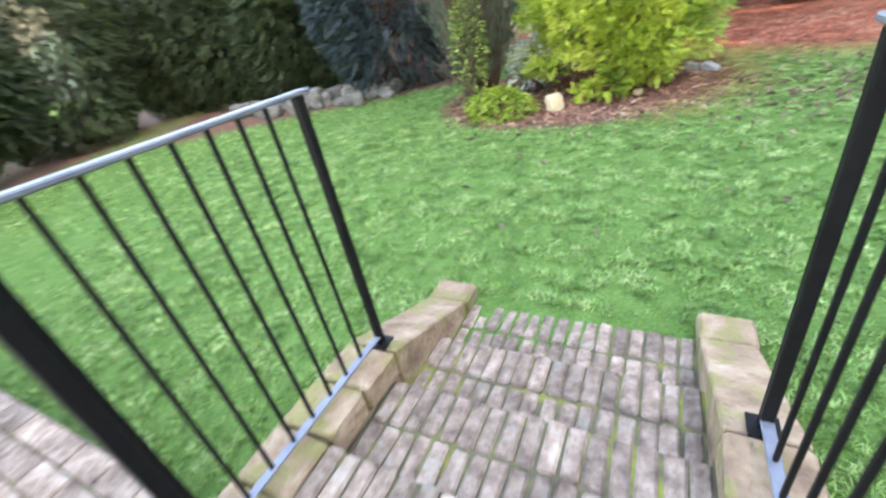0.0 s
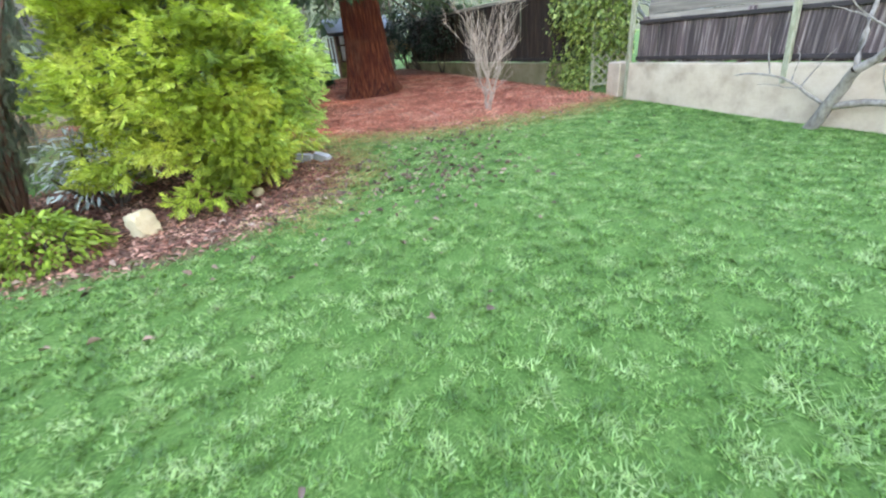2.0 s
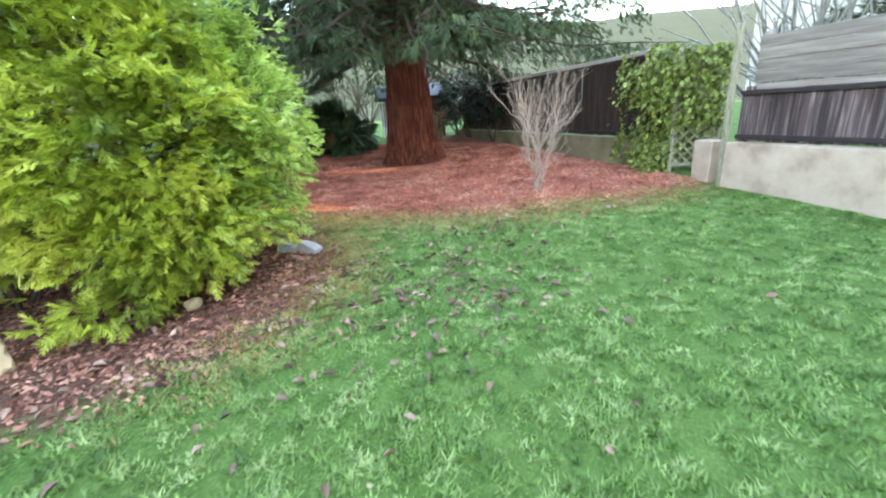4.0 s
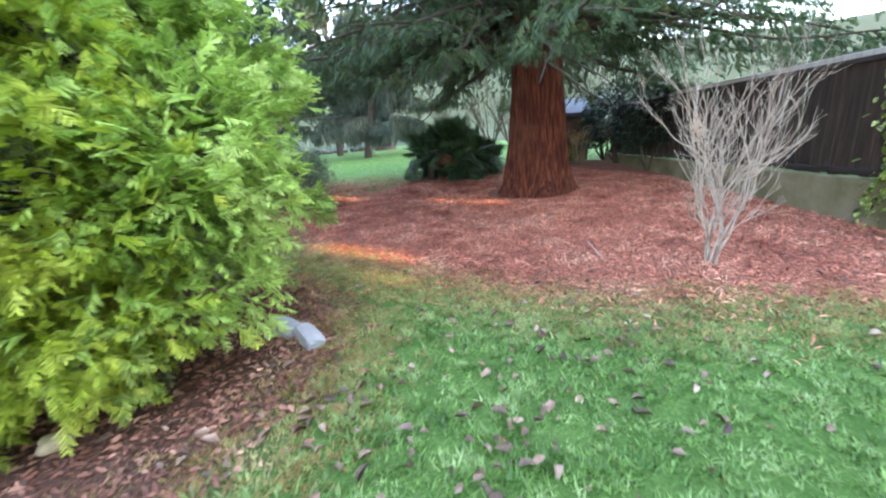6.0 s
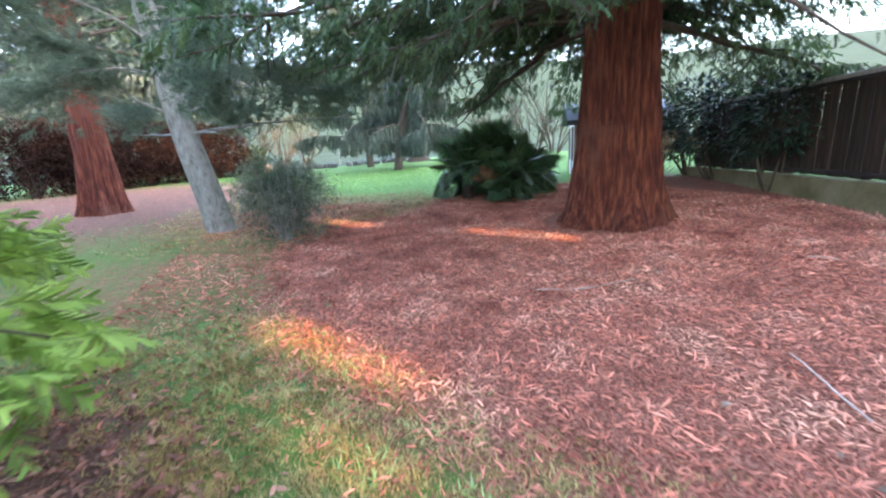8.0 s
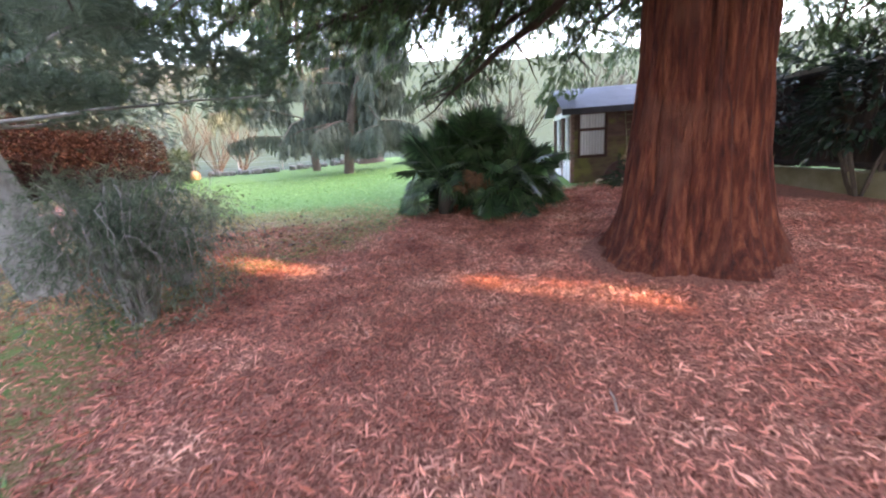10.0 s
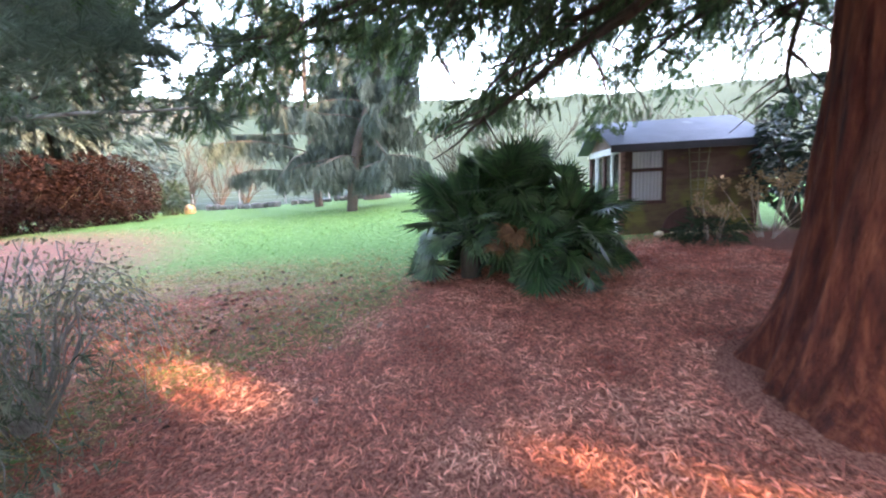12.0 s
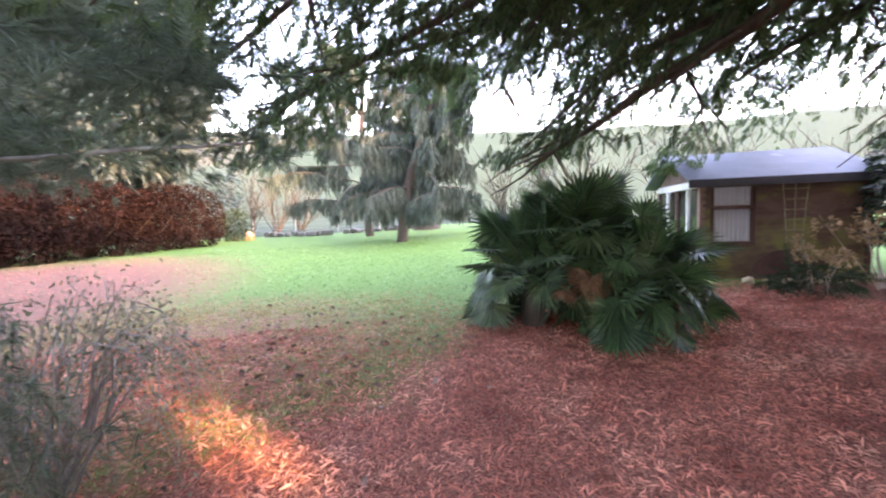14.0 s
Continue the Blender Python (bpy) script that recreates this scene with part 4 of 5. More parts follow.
def broom(x, y, r, h, n, label, seed, material, leafy, twig=None, leaf=None, size=(0.05, 0.13)):
    """A wispy shrub of arching, hanging twigs."""
    g = np.random.default_rng(seed)
    b = thing("weeping_shrub", x, y, gz(x, y), 0, label, "shrub")
    lines, P, D, S = [], [], [], []
    for k in range(n):
        a = g.uniform(0, 2 * np.pi)
        rr = r * math.sqrt(g.uniform(0.05, 1))
        top = h * g.uniform(0.55, 1.0)
        t = np.linspace(0, 1, 9)
        drop = g.uniform(0.25, 0.95)
        zz = np.where(t < 0.55, top * np.sin(t / 0.55 * np.pi / 2), top * (1 - drop * (np.maximum(t - 0.55, 0) / 0.45) ** 1.5))
        rad = rr * t ** 0.8
        w = g.normal(0, 0.045, (9, 2)).cumsum(0)
        rows = np.stack([rad * math.cos(a) + w[:, 0], rad * math.sin(a) + w[:, 1], np.maximum(zz, 0.02), 0.0065 - 0.005 * t], -1)
        lines.append(rows)
        for _ in range(leafy):
            j = int(g.integers(3, 9))
            P.append(rows[j, :3] + g.normal(0, 0.075, 3))
            D.append((rows[min(8, j + 1), :3] - rows[j - 1, :3]) * 1.5 + g.normal(0, 0.16, 3))
            S.append(g.uniform(*size))
    part("branchwork", mesh_of("branchwork", *tubes(lines, 4), twig or M_GREYBARK), None, b)
    P = np.array(P)
    P[:, 2] = np.maximum(P[:, 2], 0.05)
    part("foliage", mesh_of("foliage", *scatter(leaf or T_FINE, P, np.array(D), g.uniform(0, 6, len(P)), np.array(S)), material), None, b)


broom(4.62, 11.72, 0.70, 1.25, 100, "blue-green weeping shrub with hanging sprays on the litter", 71, M_BROOM_LEAF, 30)
broom(4.8, 12.6, 1.0, 1.15, 60, "sparse twiggy olive shrub on the litter", 72, M_OLIVE, 44, M_GREYBARK, T_LEAF, (0.018, 0.045))


def bare_shrub():
    x, y = 8.05, 5.26
    g = np.random.default_rng(81)
    b = thing("bare_shrub", x, y, gz(x, y), 0, "leafless pale shrub with many forking stems", "shrub")
    b.scale = (0.8, 0.8, 1.08)
    lines = []

    def grow(p, d, L, r, depth):
        rows = wander(p, d, L, 5, r, r * 0.62, -0.02, 0.15)
        lines.append(rows)
        if depth == 0:
            return
        end = np.array(rows[-1][:3])
        way = end - np.array(rows[-2][:3])
        way /= np.linalg.norm(way)
        way[2] = max(way[2], 0.72)
        for _ in range(2 if depth > 1 else 3):
            grow(end, way + g.normal(0, 0.19, 3) * np.array([1, 1, 0.5]), L * g.uniform(0.6, 0.9), r * 0.63, depth - 1)
        mid = np.array(rows[3][:3])
        grow(mid, way + g.normal(0, 0.25, 3) * np.array([1, 1, 0.4]), L * 0.6, r * 0.42, max(0, depth - 2))

    for k in range(9):
        a = k * 2 * np.pi / 9 + g.normal(0, 0.2)
        t = g.uniform(0.05, 0.27)
        lines.clear()
        grow((0.05 * math.cos(a), 0.05 * math.sin(a), -0.04), (math.cos(a) * t, math.sin(a) * t, 1), g.uniform(0.46, 0.60), 0.019, 5)
        part("stem", mesh_of("stem", *tubes(lines, 5), M_PALEWOOD, smooth=True), None, b)


bare_shrub()


def fan_palm():
    x, y = 9.3, 14.05
    g = np.random.default_rng(91)
    b = thing("fan_palm", x, y, gz(x, y), 0, "clump of dark green fan palm with brown dead leaves", "palm")
    b.scale = (1.1, 1.1, 1.16)
    V, T = [], []
    blades = 22
    for k in range(blades):
        a = radians(-115 + 230 * k / (blades - 1))
        u, s = np.array([math.cos(a), math.sin(a), 0]), np.array([-math.sin(a), math.cos(a), 0])
        L = 1 - 0.18 * abs(math.sin(a)) + g.uniform(-0.06, 0.06)
        o = len(V)
        V += [u * 0.04, u * 0.5 * L + s * 0.05 + np.array([0, 0, 0.03]), u * 0.5 * L - s * 0.05 + np.array([0, 0, 0.03]), u * 0.5 * L + np.array([0, 0, -0.01]), u * L + np.array([0, 0, -0.10 * g.uniform(0.3, 1.6)])]
        T += [(o, o + 3, o + 1), (o, o + 2, o + 3), (o + 1, o + 3, o + 4), (o + 3, o + 2, o + 4)]
    fan = np.array(V), np.array(T)
    P, D, S, lines = [], [], [], []
    hearts = [(0, 0, 0.75), (-0.55, 0.15, 0.45), (0.6, -0.1, 0.4), (0.2, -0.55, 0.35), (0.05, 0.5, 0.5)]
    for hx, hy, hz in hearts:
        for k in range(84 if hz > 0.7 else 52):
            a, e = k * 2.39996 + g.normal(0, 0.2), g.uniform(-0.45, 1.35)
            d = np.array([math.cos(a) * math.cos(e), math.sin(a) * math.cos(e), math.sin(e)])
            c = np.array([hx, hy, hz])
            L = g.uniform(0.36, 0.74)
            tip = c + d * L + np.array([0, 0, -0.06])
            tip[2] = max(tip[2], 0.12)
            if math.hypot(tip[0] + 0.36, tip[1] + 0.62) < 0.24 and 0.3 < tip[2] < 0.7:
                continue
            lines.append(np.array([(*c, 0.012), (*(c + d * L * 0.55), 0.009), (*tip, 0.006)]))
            P.append(tip)
            D.append(d * 0.7 + np.array([0, 0, -g.uniform(0.25, 1.1) * max(0.0, 1 - e / 1.2)]))
            S.append(g.uniform(0.30, 0.48))
    V, T = scatter(fan, np.array(P), np.array(D), g.normal(0, 0.45, len(P)), np.array(S))
    V[:, 2] = np.maximum(V[:, 2], 0.02)
    part("foliage", mesh_of("foliage", V, T, M_PALM_LEAF), None, b, "stiff dark green fan leaves")
    part("leaf_base", mesh_of("leaf_base", *tubes(lines, 5), M_LAUREL_LEAF), None, b)
    Pd = np.array([(g.normal(-0.30, 0.20), g.normal(-0.50, 0.12), g.uniform(0.38, 0.62)) for _ in range(22)])
    V, T = scatter(fan, Pd, np.stack([g.normal(-0.2, 0.5, 22), -np.abs(g.normal(0.4, 0.3, 22)), -g.uniform(0.5, 1.2, 22)], -1), g.normal(0, 0.6, 22), g.uniform(0.13, 0.25, 22))
    part("dead_foliage", mesh_of("dead_foliage", V, T, M_DEADFAN), None, b, "brown dead leaves at the heart")
    part("stump", mesh_of("stump", *tubes([[(hx, hy, 0, 0.13), (hx, hy, hz * 0.6, 0.12), (hx, hy, hz, 0.07)] for hx, hy, hz in hearts], 10), M_DARKBARK, smooth=True), None, b)


fan_palm()
# ---- stones ----
def rock(x, y, sx, sy, sz, rz, label, material, seed, name="stone", square=0.0, group="", tilt=0.0):
    g = np.random.default_rng(seed)
    bm = bmesh.new()
    bmesh.ops.create_icosphere(bm, subdivisions=3, radius=1)
    off = Vector(g.uniform(-9, 9, 3))
    for v in bm.verts:
        d = v.co.normalized()
        k = 1 / max(abs(d.x), abs(d.y), abs(d.z))
        rr = 1 + (k - 1) * square
        rr *= 1 + 0.3 * (1 - square * 0.8) * noise.noise(d * 1.3 + off) + 0.07 * noise.noise(d * 4 + off) + 0.05 * abs(noise.noise(d * 2.5 + off * 2))
        v.co = Vector((d.x * rr * sx / 2, d.y * rr * sy / 2, d.z * rr * sz / 2))
    ob = part(name, bm, material)
    ob.matrix_world = pose(x, y, gz(x, y) + sz * 0.40, tilt, 0, rz)
    return tagged(ob, label, "stone", group)



# ---- shed ----
def build_shed():
    cx, cy, rz = 12.30, 15.0, -31.5
    L, Dp, H = 2.25, 2.5, 1.62
    z0 = 0.5
    sh = thing("shed", cx, cy, z0, rz, "brown timber garden shed with a grey felt roof and curtained window", "shed")
    part("floor_base", box(L, Dp, 0.12, 0.01, (L / 2, Dp / 2, -0.12)), M_DARKWOOD, sh)
    wx0, wx1, wz0, wz1 = 0.12, 0.76, 0.56, 1.53

    def lap(x0, x1, z):
        return prism([(-0.058, 0.0), (-0.004, 0.112), (0.02, 0.112), (0.02, 0.0)], x1 - x0, bev=0.002), x0, z

    for k in range(15):
        z = k * 0.108
        spans = [(0, wx0), (wx1, L)] if wz0 - 0.10 < z < wz1 else [(0, L)]
        for a, c in spans:
            bm, x0, zz = lap(a, c, z)
            ob = part("cladding_board", bm, M_SHEDALGAE if k < 9 else M_SHEDWOOD, sh)
            ob.location = (x0, 0, zz)
    for x in (0.0, L):
        part("corner_post", box(0.09, 0.09, H, 0.006, (x, 0.0, 0)), M_PINKBOARD if x == 0 else M_SHEDTRIM, sh)
    part("back_wall", box(L, 0.03, H, 0.004, (L / 2, Dp - 0.02, 0)), M_SHEDWOOD, sh)
    part("side_wall", box(0.03, Dp - 0.1, H, 0.004, (L - 0.02, Dp / 2, 0)), M_SHEDWOOD, sh)
    win = part("window", box(wx1 - wx0, 0.06, 0.05, 0.006, ((wx0 + wx1) / 2, -0.012, wz0)), M_SHEDTRIM, sh, "two-light window with a dark frame")
    part("frame", box(wx1 - wx0, 0.05, 0.045, 0.006, ((wx0 + wx1) / 2, -0.012, wz1 - 0.045)), M_SHEDTRIM, win)
    part("transom", box(wx1 - wx0, 0.055, 0.06, 0.006, ((wx0 + wx1) / 2, -0.014, 1.13)), M_SHEDTRIM, win)
    for x in (wx0 + 0.025, wx1 - 0.025):
        part("stile", box(0.05, 0.05, wz1 - wz0 - 0.1, 0.006, (x, -0.012, wz0 + 0.052)), M_SHEDTRIM, win)
    for a, c in ((wz0 + 0.05, 1.13), (1.19, wz1 - 0.045)):
        pane = part("pane", box(wx1 - wx0 - 0.1, 0.004, c - a, 0, ((wx0 + wx1) / 2, 0.0, a)), M_GLASS, win)
        pane.visible_shadow = False
    V, F = [], []
    n = 60
    for i in range(n + 1):
        x = wx0 + 0.05 + (wx1 - wx0 - 0.1) * i / n
        y = 0.045 + 0.014 * math.sin(i * 0.9) + 0.006 * math.sin(i * 2.3)
        V += [(x, y, wz0 + 0.03), (x, y, wz1 - 0.04)]
    F = [(2 * i, 2 * i + 2, 2 * i + 3, 2 * i + 1) for i in range(n)]
    part("net_curtain", mesh_of("net_curtain", V, F, M_CURTAIN, smooth=True), None, sh)
    # glazed front
    for k in range(5):
        y = 0.05 + k * (Dp - 0.1) / 4
        part("mullion", box(0.07, 0.08, H, 0.006, (0.02, y, 0)), M_WHITE if k % 2 else M_SHEDTRIM, sh)
    for k in range(4):
        y = 0.05 + (k + 0.5) * (Dp - 0.1) / 4
        w = (Dp - 0.1) / 4 - 0.07
        part("lower_panel", box(0.03, w, 0.5, 0.004, (0.02, y, 0)), M_WHITE, sh)
        p2 = part("front_pane", box(0.004, w, 0.95, 0, (0.02, y, 0.52)), M_GLASS, sh)
        p2.visible_shadow = False
        part("blind", box(0.006, w - 0.02, 0.9, 0, (0.09, y, 0.54)), M_CURTAIN, sh, "white blind behind the glass")
    part("head_rail", box(0.08, Dp, 0.12, 0.006, (0.02, Dp / 2, H - 0.12)), M_WHITE, sh)
    # roof: two felted slopes over a ridge along the window wall
    rise, over = 0.52, 0.18
    for s in (0, 1):
        y0, y1 = (-over, Dp / 2) if s == 0 else (Dp + over, Dp / 2)
        bm = prism([(y0, H - 0.03), (y1, H + rise), (y1, H + rise + 0.03), (y0, H + 0.0)], L + 0.45, bev=0)
        r = part("roof", bm, M_ROOF, sh, "bluish grey mineral felt roof slope")
        r.location = (-0.25, 0, 0)
    part("fascia", box(L + 0.45, 0.025, 0.13, 0.004, (L / 2 - 0.025, -over - 0.012, H - 0.13)), M_SLATE, sh, "dark slate-grey fascia")
    for x in (0.0, L):
        part("gable", prism([(0.0, H - 0.02), (Dp / 2, H + rise - 0.03), (Dp, H - 0.02)], 0.03, bev=0), M_SHEDWOOD, sh).location = (x, 0, 0)
    # half-round panel and pale stones at the foot of the wall
    pts = [(0.46 * math.cos(a), 0.46 * math.sin(a)) for a in np.linspace(0, math.pi, 18)]
    hp = part("half_round_panel", prism(pts, 0.04, bev=0.004), M_SHEDTRIM)
    hp.matrix_world = sh.matrix_world @ pose(1.12, -0.16, 0.02, -6, 0, 90) @ pose(0, 0, 0)
    tagged(hp, "dark brown half-round wooden panel leaning on the shed", "panel")
    for k in range(7):
        q = sh.matrix_world @ Vector((0.5 + 0.22 * k, -0.45 - 0.1 * (k % 3), 0))
        rock(q.x, q.y, 0.16 + 0.05 * (k % 3), 0.13, 0.11, 37 * k, "pale rounded stone edging the bed by the shed", M_STONE, 500 + k, "bed_stone", 0.2, "bed stones")
    # trellis leaning on the boards
    tr = thing("wall_trellis", *(sh.matrix_world @ Vector((1.28, -0.06, 0.35))), rz, "pale wooden trellis fixed to the shed wall", "trellis")
    for k in range(3):
        part("upright", box(0.016, 0.012, 1.15, 0.003), M_LICHEN, tr).matrix_local = pose(k * 0.08 - 0.08, 0, 0, 0, (k - 1) * 4.5, 0)
    for k in range(7):
        part("crossbar", box(0.20 + 0.028 * k, 0.010, 0.014, 0.003, (0, -0.012, 0.1 + k * 0.16)), M_LICHEN, tr)


build_shed()


def dead_stems(x, y, h, n, label, seed):
    """Dried hydrangea: stems with papery round heads."""
    g = np.random.default_rng(seed)
    b = thing("dried_hydrangea", x, y, gz(x, y), 0, label, "shrub")
    for k in range(n):
        a, t = g.uniform(0, 6.28), g.uniform(0.1, 0.6)
        rows = wander((0.1 * math.cos(a), 0.1 * math.sin(a), 0), (math.cos(a) * t, math.sin(a) * t, 1), h * g.uniform(0.6, 1), 5, 0.008, 0.005, 0, 0.08)
        stem = part("stem", mesh_of("stem", *tubes([rows], 5), M_PALEWOOD), None, b)
        q = g.normal(size=(60, 3))
        q /= np.linalg.norm(q, axis=1)[:, None]
        P = np.array(rows[-1][:3]) + q * 0.115 * np.array([1, 1, 0.75])
        part("flower_head", mesh_of("flower_head", *scatter(T_LEAF, P, q + g.normal(0, 0.3, q.shape), g.uniform(0, 6, 60), g.uniform(0.04, 0.07, 60)), M_DRY_LEAF), None, stem, "papery tan flower head")


dead_stems(13.25, 13.1, 1.15, 14, "dried hydrangea with papery tan heads beside the shed", 101)
dead_stems(12.75, 13.6, 0.75, 7, "dried hydrangea with papery tan heads beside the shed", 102)
bush("fern_clump", 12.6, 13.55, (0.5, 0.35, 0.2), 0.12, 150, spray_template(10, 0.3, 0.05, 0.5, 1.1, 33), M_HEDGE_LEAF, (0.2, 0.36), "low green ferns in the bed by the shed", "fern", 103)
bush("laurel", 14.55, 13.3, (0.9, 0.9, 1.15), 1.25, 1700, T_LEAF, M_LAUREL_LEAF, (0.12, 0.2), "glossy dark green laurel beside the shed", seed=104)
bush("laurel", 13.9, 12.1, (0.8, 0.9, 0.85), 1.2, 1500, T_LEAF, M_LAUREL_LEAF, (0.1, 0.17), "glossy dark evergreen against the brown fence", seed=106)
bush("laurel", 13.1, 10.3, (0.75, 0.95, 0.9), 1.25, 1700, T_LEAF, M_LAUREL_LEAF, (0.1, 0.17), "glossy dark evergreen against the brown fence", seed=105)


# ---- trellis with ivy by the wall ----
def ivy_trellis():
    t = thing("garden_trellis", 10.16, 3.92, gz(10.2, 3.8), -58, "weathered diamond trellis panel overgrown with variegated ivy", "trellis")
    for x in (-0.04, 0.66):
        part("post", box(0.06, 0.06, 2.05, 0.006, (x, 0, -0.05)), M_LICHEN, t)
    for z in (0.1, 1.85):
        part("rail", box(0.72, 0.03, 0.05, 0.004, (0.31, 0, z)), M_LICHEN, t)
    for s in (-1, 1):
        for k in range(-9, 4):
            c = k * 0.17
            pts = []
            x0, x1 = max(0.0, c), min(0.62, c + 1.7)
            if x1 - x0 < 0.1:
                continue
            za, zb = 0.13 + (x0 - c), 0.13 + (x1 - c)
            L = math.hypot(x1 - x0, zb - za)
            ob = part("lath", box(0.03, 0.010, L, 0.002, (0, 0, 0)), M_LICHEN, t)
            if s > 0:
                ob.matrix_local = Matrix.Translation((x0, 0.012, za)) @ Matrix.Rotation(math.atan2(x1 - x0, zb - za), 4, "Y")
            else:
                ob.matrix_local = Matrix.Translation((0.62 - x0, -0.012, za)) @ Matrix.Rotation(-math.atan2(x1 - x0, zb - za), 4, "Y")
    g = np.random.default_rng(111)
    iv = thing("variegated_ivy", 10.22, 3.98, gz(10.3, 4.1), 65, "dense golden variegated ivy climbing the trellis", "climber")
    n = 8200
    P = np.stack([g.uniform(-0.72, 1.2, n), g.normal(0.0, 0.16, n), g.uniform(0.02, 2.1, n)], -1)
    P[:, 1] += 0.14 * np.sin(P[:, 0] * 4 + 1) + 0.1 * np.sin(P[:, 2] * 5)
    keep = ((P[:, 0] > -0.1 + 0.25 * np.sin(P[:, 2] * 3) * 0.6) | (g.random(n) < 0.10 * (0.5 + np.sin(P[:, 2] * 4 + P[:, 0] * 6)))) & (P[:, 2] < 2.0 + 0.15 * np.sin(P[:, 0] * 7))
    u = g.uniform(0, 0.75, 1900)
    P = np.concatenate([P[keep], np.stack([-0.6 * u + 0.13, -0.8 * u - 0.16 + g.normal(0, 0.06, 1900), g.uniform(0.05, 1.95, 1900) ** 0.9], -1)])
    v = g.uniform(0.05, 0.72, 900)
    P = np.concatenate([P, np.stack([-0.6 * v - 0.12, -0.8 * v + 0.14 + g.normal(0, 0.05, 900), 2.0 - 1.25 * g.random(900) ** 1.3], -1)])
    D = np.stack([g.normal(0, 0.4, len(P)), np.where(g.random(len(P)) < 0.8, 0.5, -0.5) + g.normal(0, 0.3, len(P)), -g.uniform(0.3, 1.1, len(P))], -1)
    part("foliage", mesh_of("foliage", *scatter(leaf_template(0.58, 0.08), P, D, g.normal(0, 0.6, len(P)), g.uniform(0.06, 0.125, len(P))), M_IVY_LEAF), None, iv, "yellow-edged green leaves")
    lines = [wander((g.uniform(0, 1.1), g.normal(0, 0.04), 0), (g.normal(0, 0.2), 0, 1), 1.9, 9, 0.012, 0.004, 0, 0.12) for _ in range(12)]
    part("branchwork", mesh_of("branchwork", *tubes(lines, 5), M_DARKBARK), None, iv)


ivy_trellis()


def wisteria():
    g = np.random.default_rng(121)
    b = thing("bare_climber", 7.92, 0.15, 0.0, 0, "bare grey twisted climber trained on the concrete wall", "climber")
    lines = [wander((0.0, 0.1, -0.05), (-0.30, -0.62, 1), 0.95, 9, 0.085, 0.055, 0, 0.10, seed=1)]
    top, fork = np.array(lines[0][-1][:3]), np.array(lines[0][4][:3])
    lines += [wander(top, (-0.3, -0.75, 0.75), 1.6, 9, 0.05, 0.016, 0, 0.16, seed=2), wander(top, (0.15, 0.55, 0.8), 1.3, 9, 0.035, 0.012, 0, 0.18, seed=3), wander(fork, (-0.42, -0.9, 0.05), 1.7, 9, 0.045, 0.02, 0, 0.12, seed=4), wander(fork, (0.35, 0.8, 0.45), 1.2, 9, 0.025, 0.01, 0, 0.15, seed=5)]
    for k in range(16):
        src = lines[1 + k % 4]
        p = src[int(g.integers(3, 9))][:3]
        lines.append(wander(p, (g.normal(0, 0.4), g.normal(0, 0.8), g.uniform(0, 1)), g.uniform(0.4, 0.9), 6, 0.011, 0.004, 0, 0.2))
    for rows in lines:
        part("stem", mesh_of("stem", *tubes([rows], 8), M_CLIMBER, smooth=True), None, b)


wisteria()


# ---- loose stones ----
rock(1.64, 5.1, 0.22, 0.17, 0.26, 20, "squared cream stone standing at the bed edge", M_STONE, 1, square=0.8, tilt=-14)
rock(2.83, 5.13, 0.17, 0.12, 0.10, 50, "small tan stone on the bare soil", M_STONE, 2)
rock(4.13, 5.62, 0.13, 0.24, 0.11, 20, "pale grey concrete block tipped at the bed corner", M_SLAB, 3, "concrete_block", 0.95, "bed corner blocks", tilt=16)
rock(3.99, 5.86, 0.14, 0.22, 0.12, 40, "pale grey concrete block tipped at the bed corner", M_SLAB, 4, "concrete_block", 0.95, "bed corner blocks", tilt=8)
g0 = np.random.default_rng(131)
for k in range(34):
    f = k / 33
    rock(-4.9 + 4.1 * f + g0.normal(0, 0.2), 9.7 - 1.0 * f + g0.normal(0, 0.3), g0.uniform(0.14, 0.5), g0.uniform(0.14, 0.4), g0.uniform(0.12, 0.42), g0.uniform(0, 180), "rough grey rockery stone by the lawn edge", M_GREYSTONE, 400 + k, "rockery_stone", 0.55, "rockery stones")
for k in range(20):
    f = k / 19
    rock(-4.6 + 3.7 * f + g0.normal(0, 0.15), 9.95 - 0.9 * f + g0.normal(0, 0.12), g0.uniform(0.25, 0.5), g0.uniform(0.25, 0.4), g0.uniform(0.22, 0.42), g0.uniform(0, 180), "rough rockery stone at the back of the pile", M_GREYSTONE, 450 + k, "rockery_stone", 0.5, "rockery stones")
for k in range(26):
    f = k / 25
    rock(3.5 + 10.5 * f + g0.normal(0, 0.2), 40.5 - 4.5 * f + g0.normal(0, 0.2), g0.uniform(0.4, 0.8), g0.uniform(0.3, 0.5), g0.uniform(0.25, 0.45), g0.uniform(0, 180), "rough stone of the bed at the lawn's end", M_GREYSTONE, 170 + k, "edging_stone", 0.4, "edging stones")
rock(2.9, 36.0, 0.6, 0.6, 0.55, 0, "rounded tan boulder at the lawn's end", M_SANDSTONE, 200, "boulder")


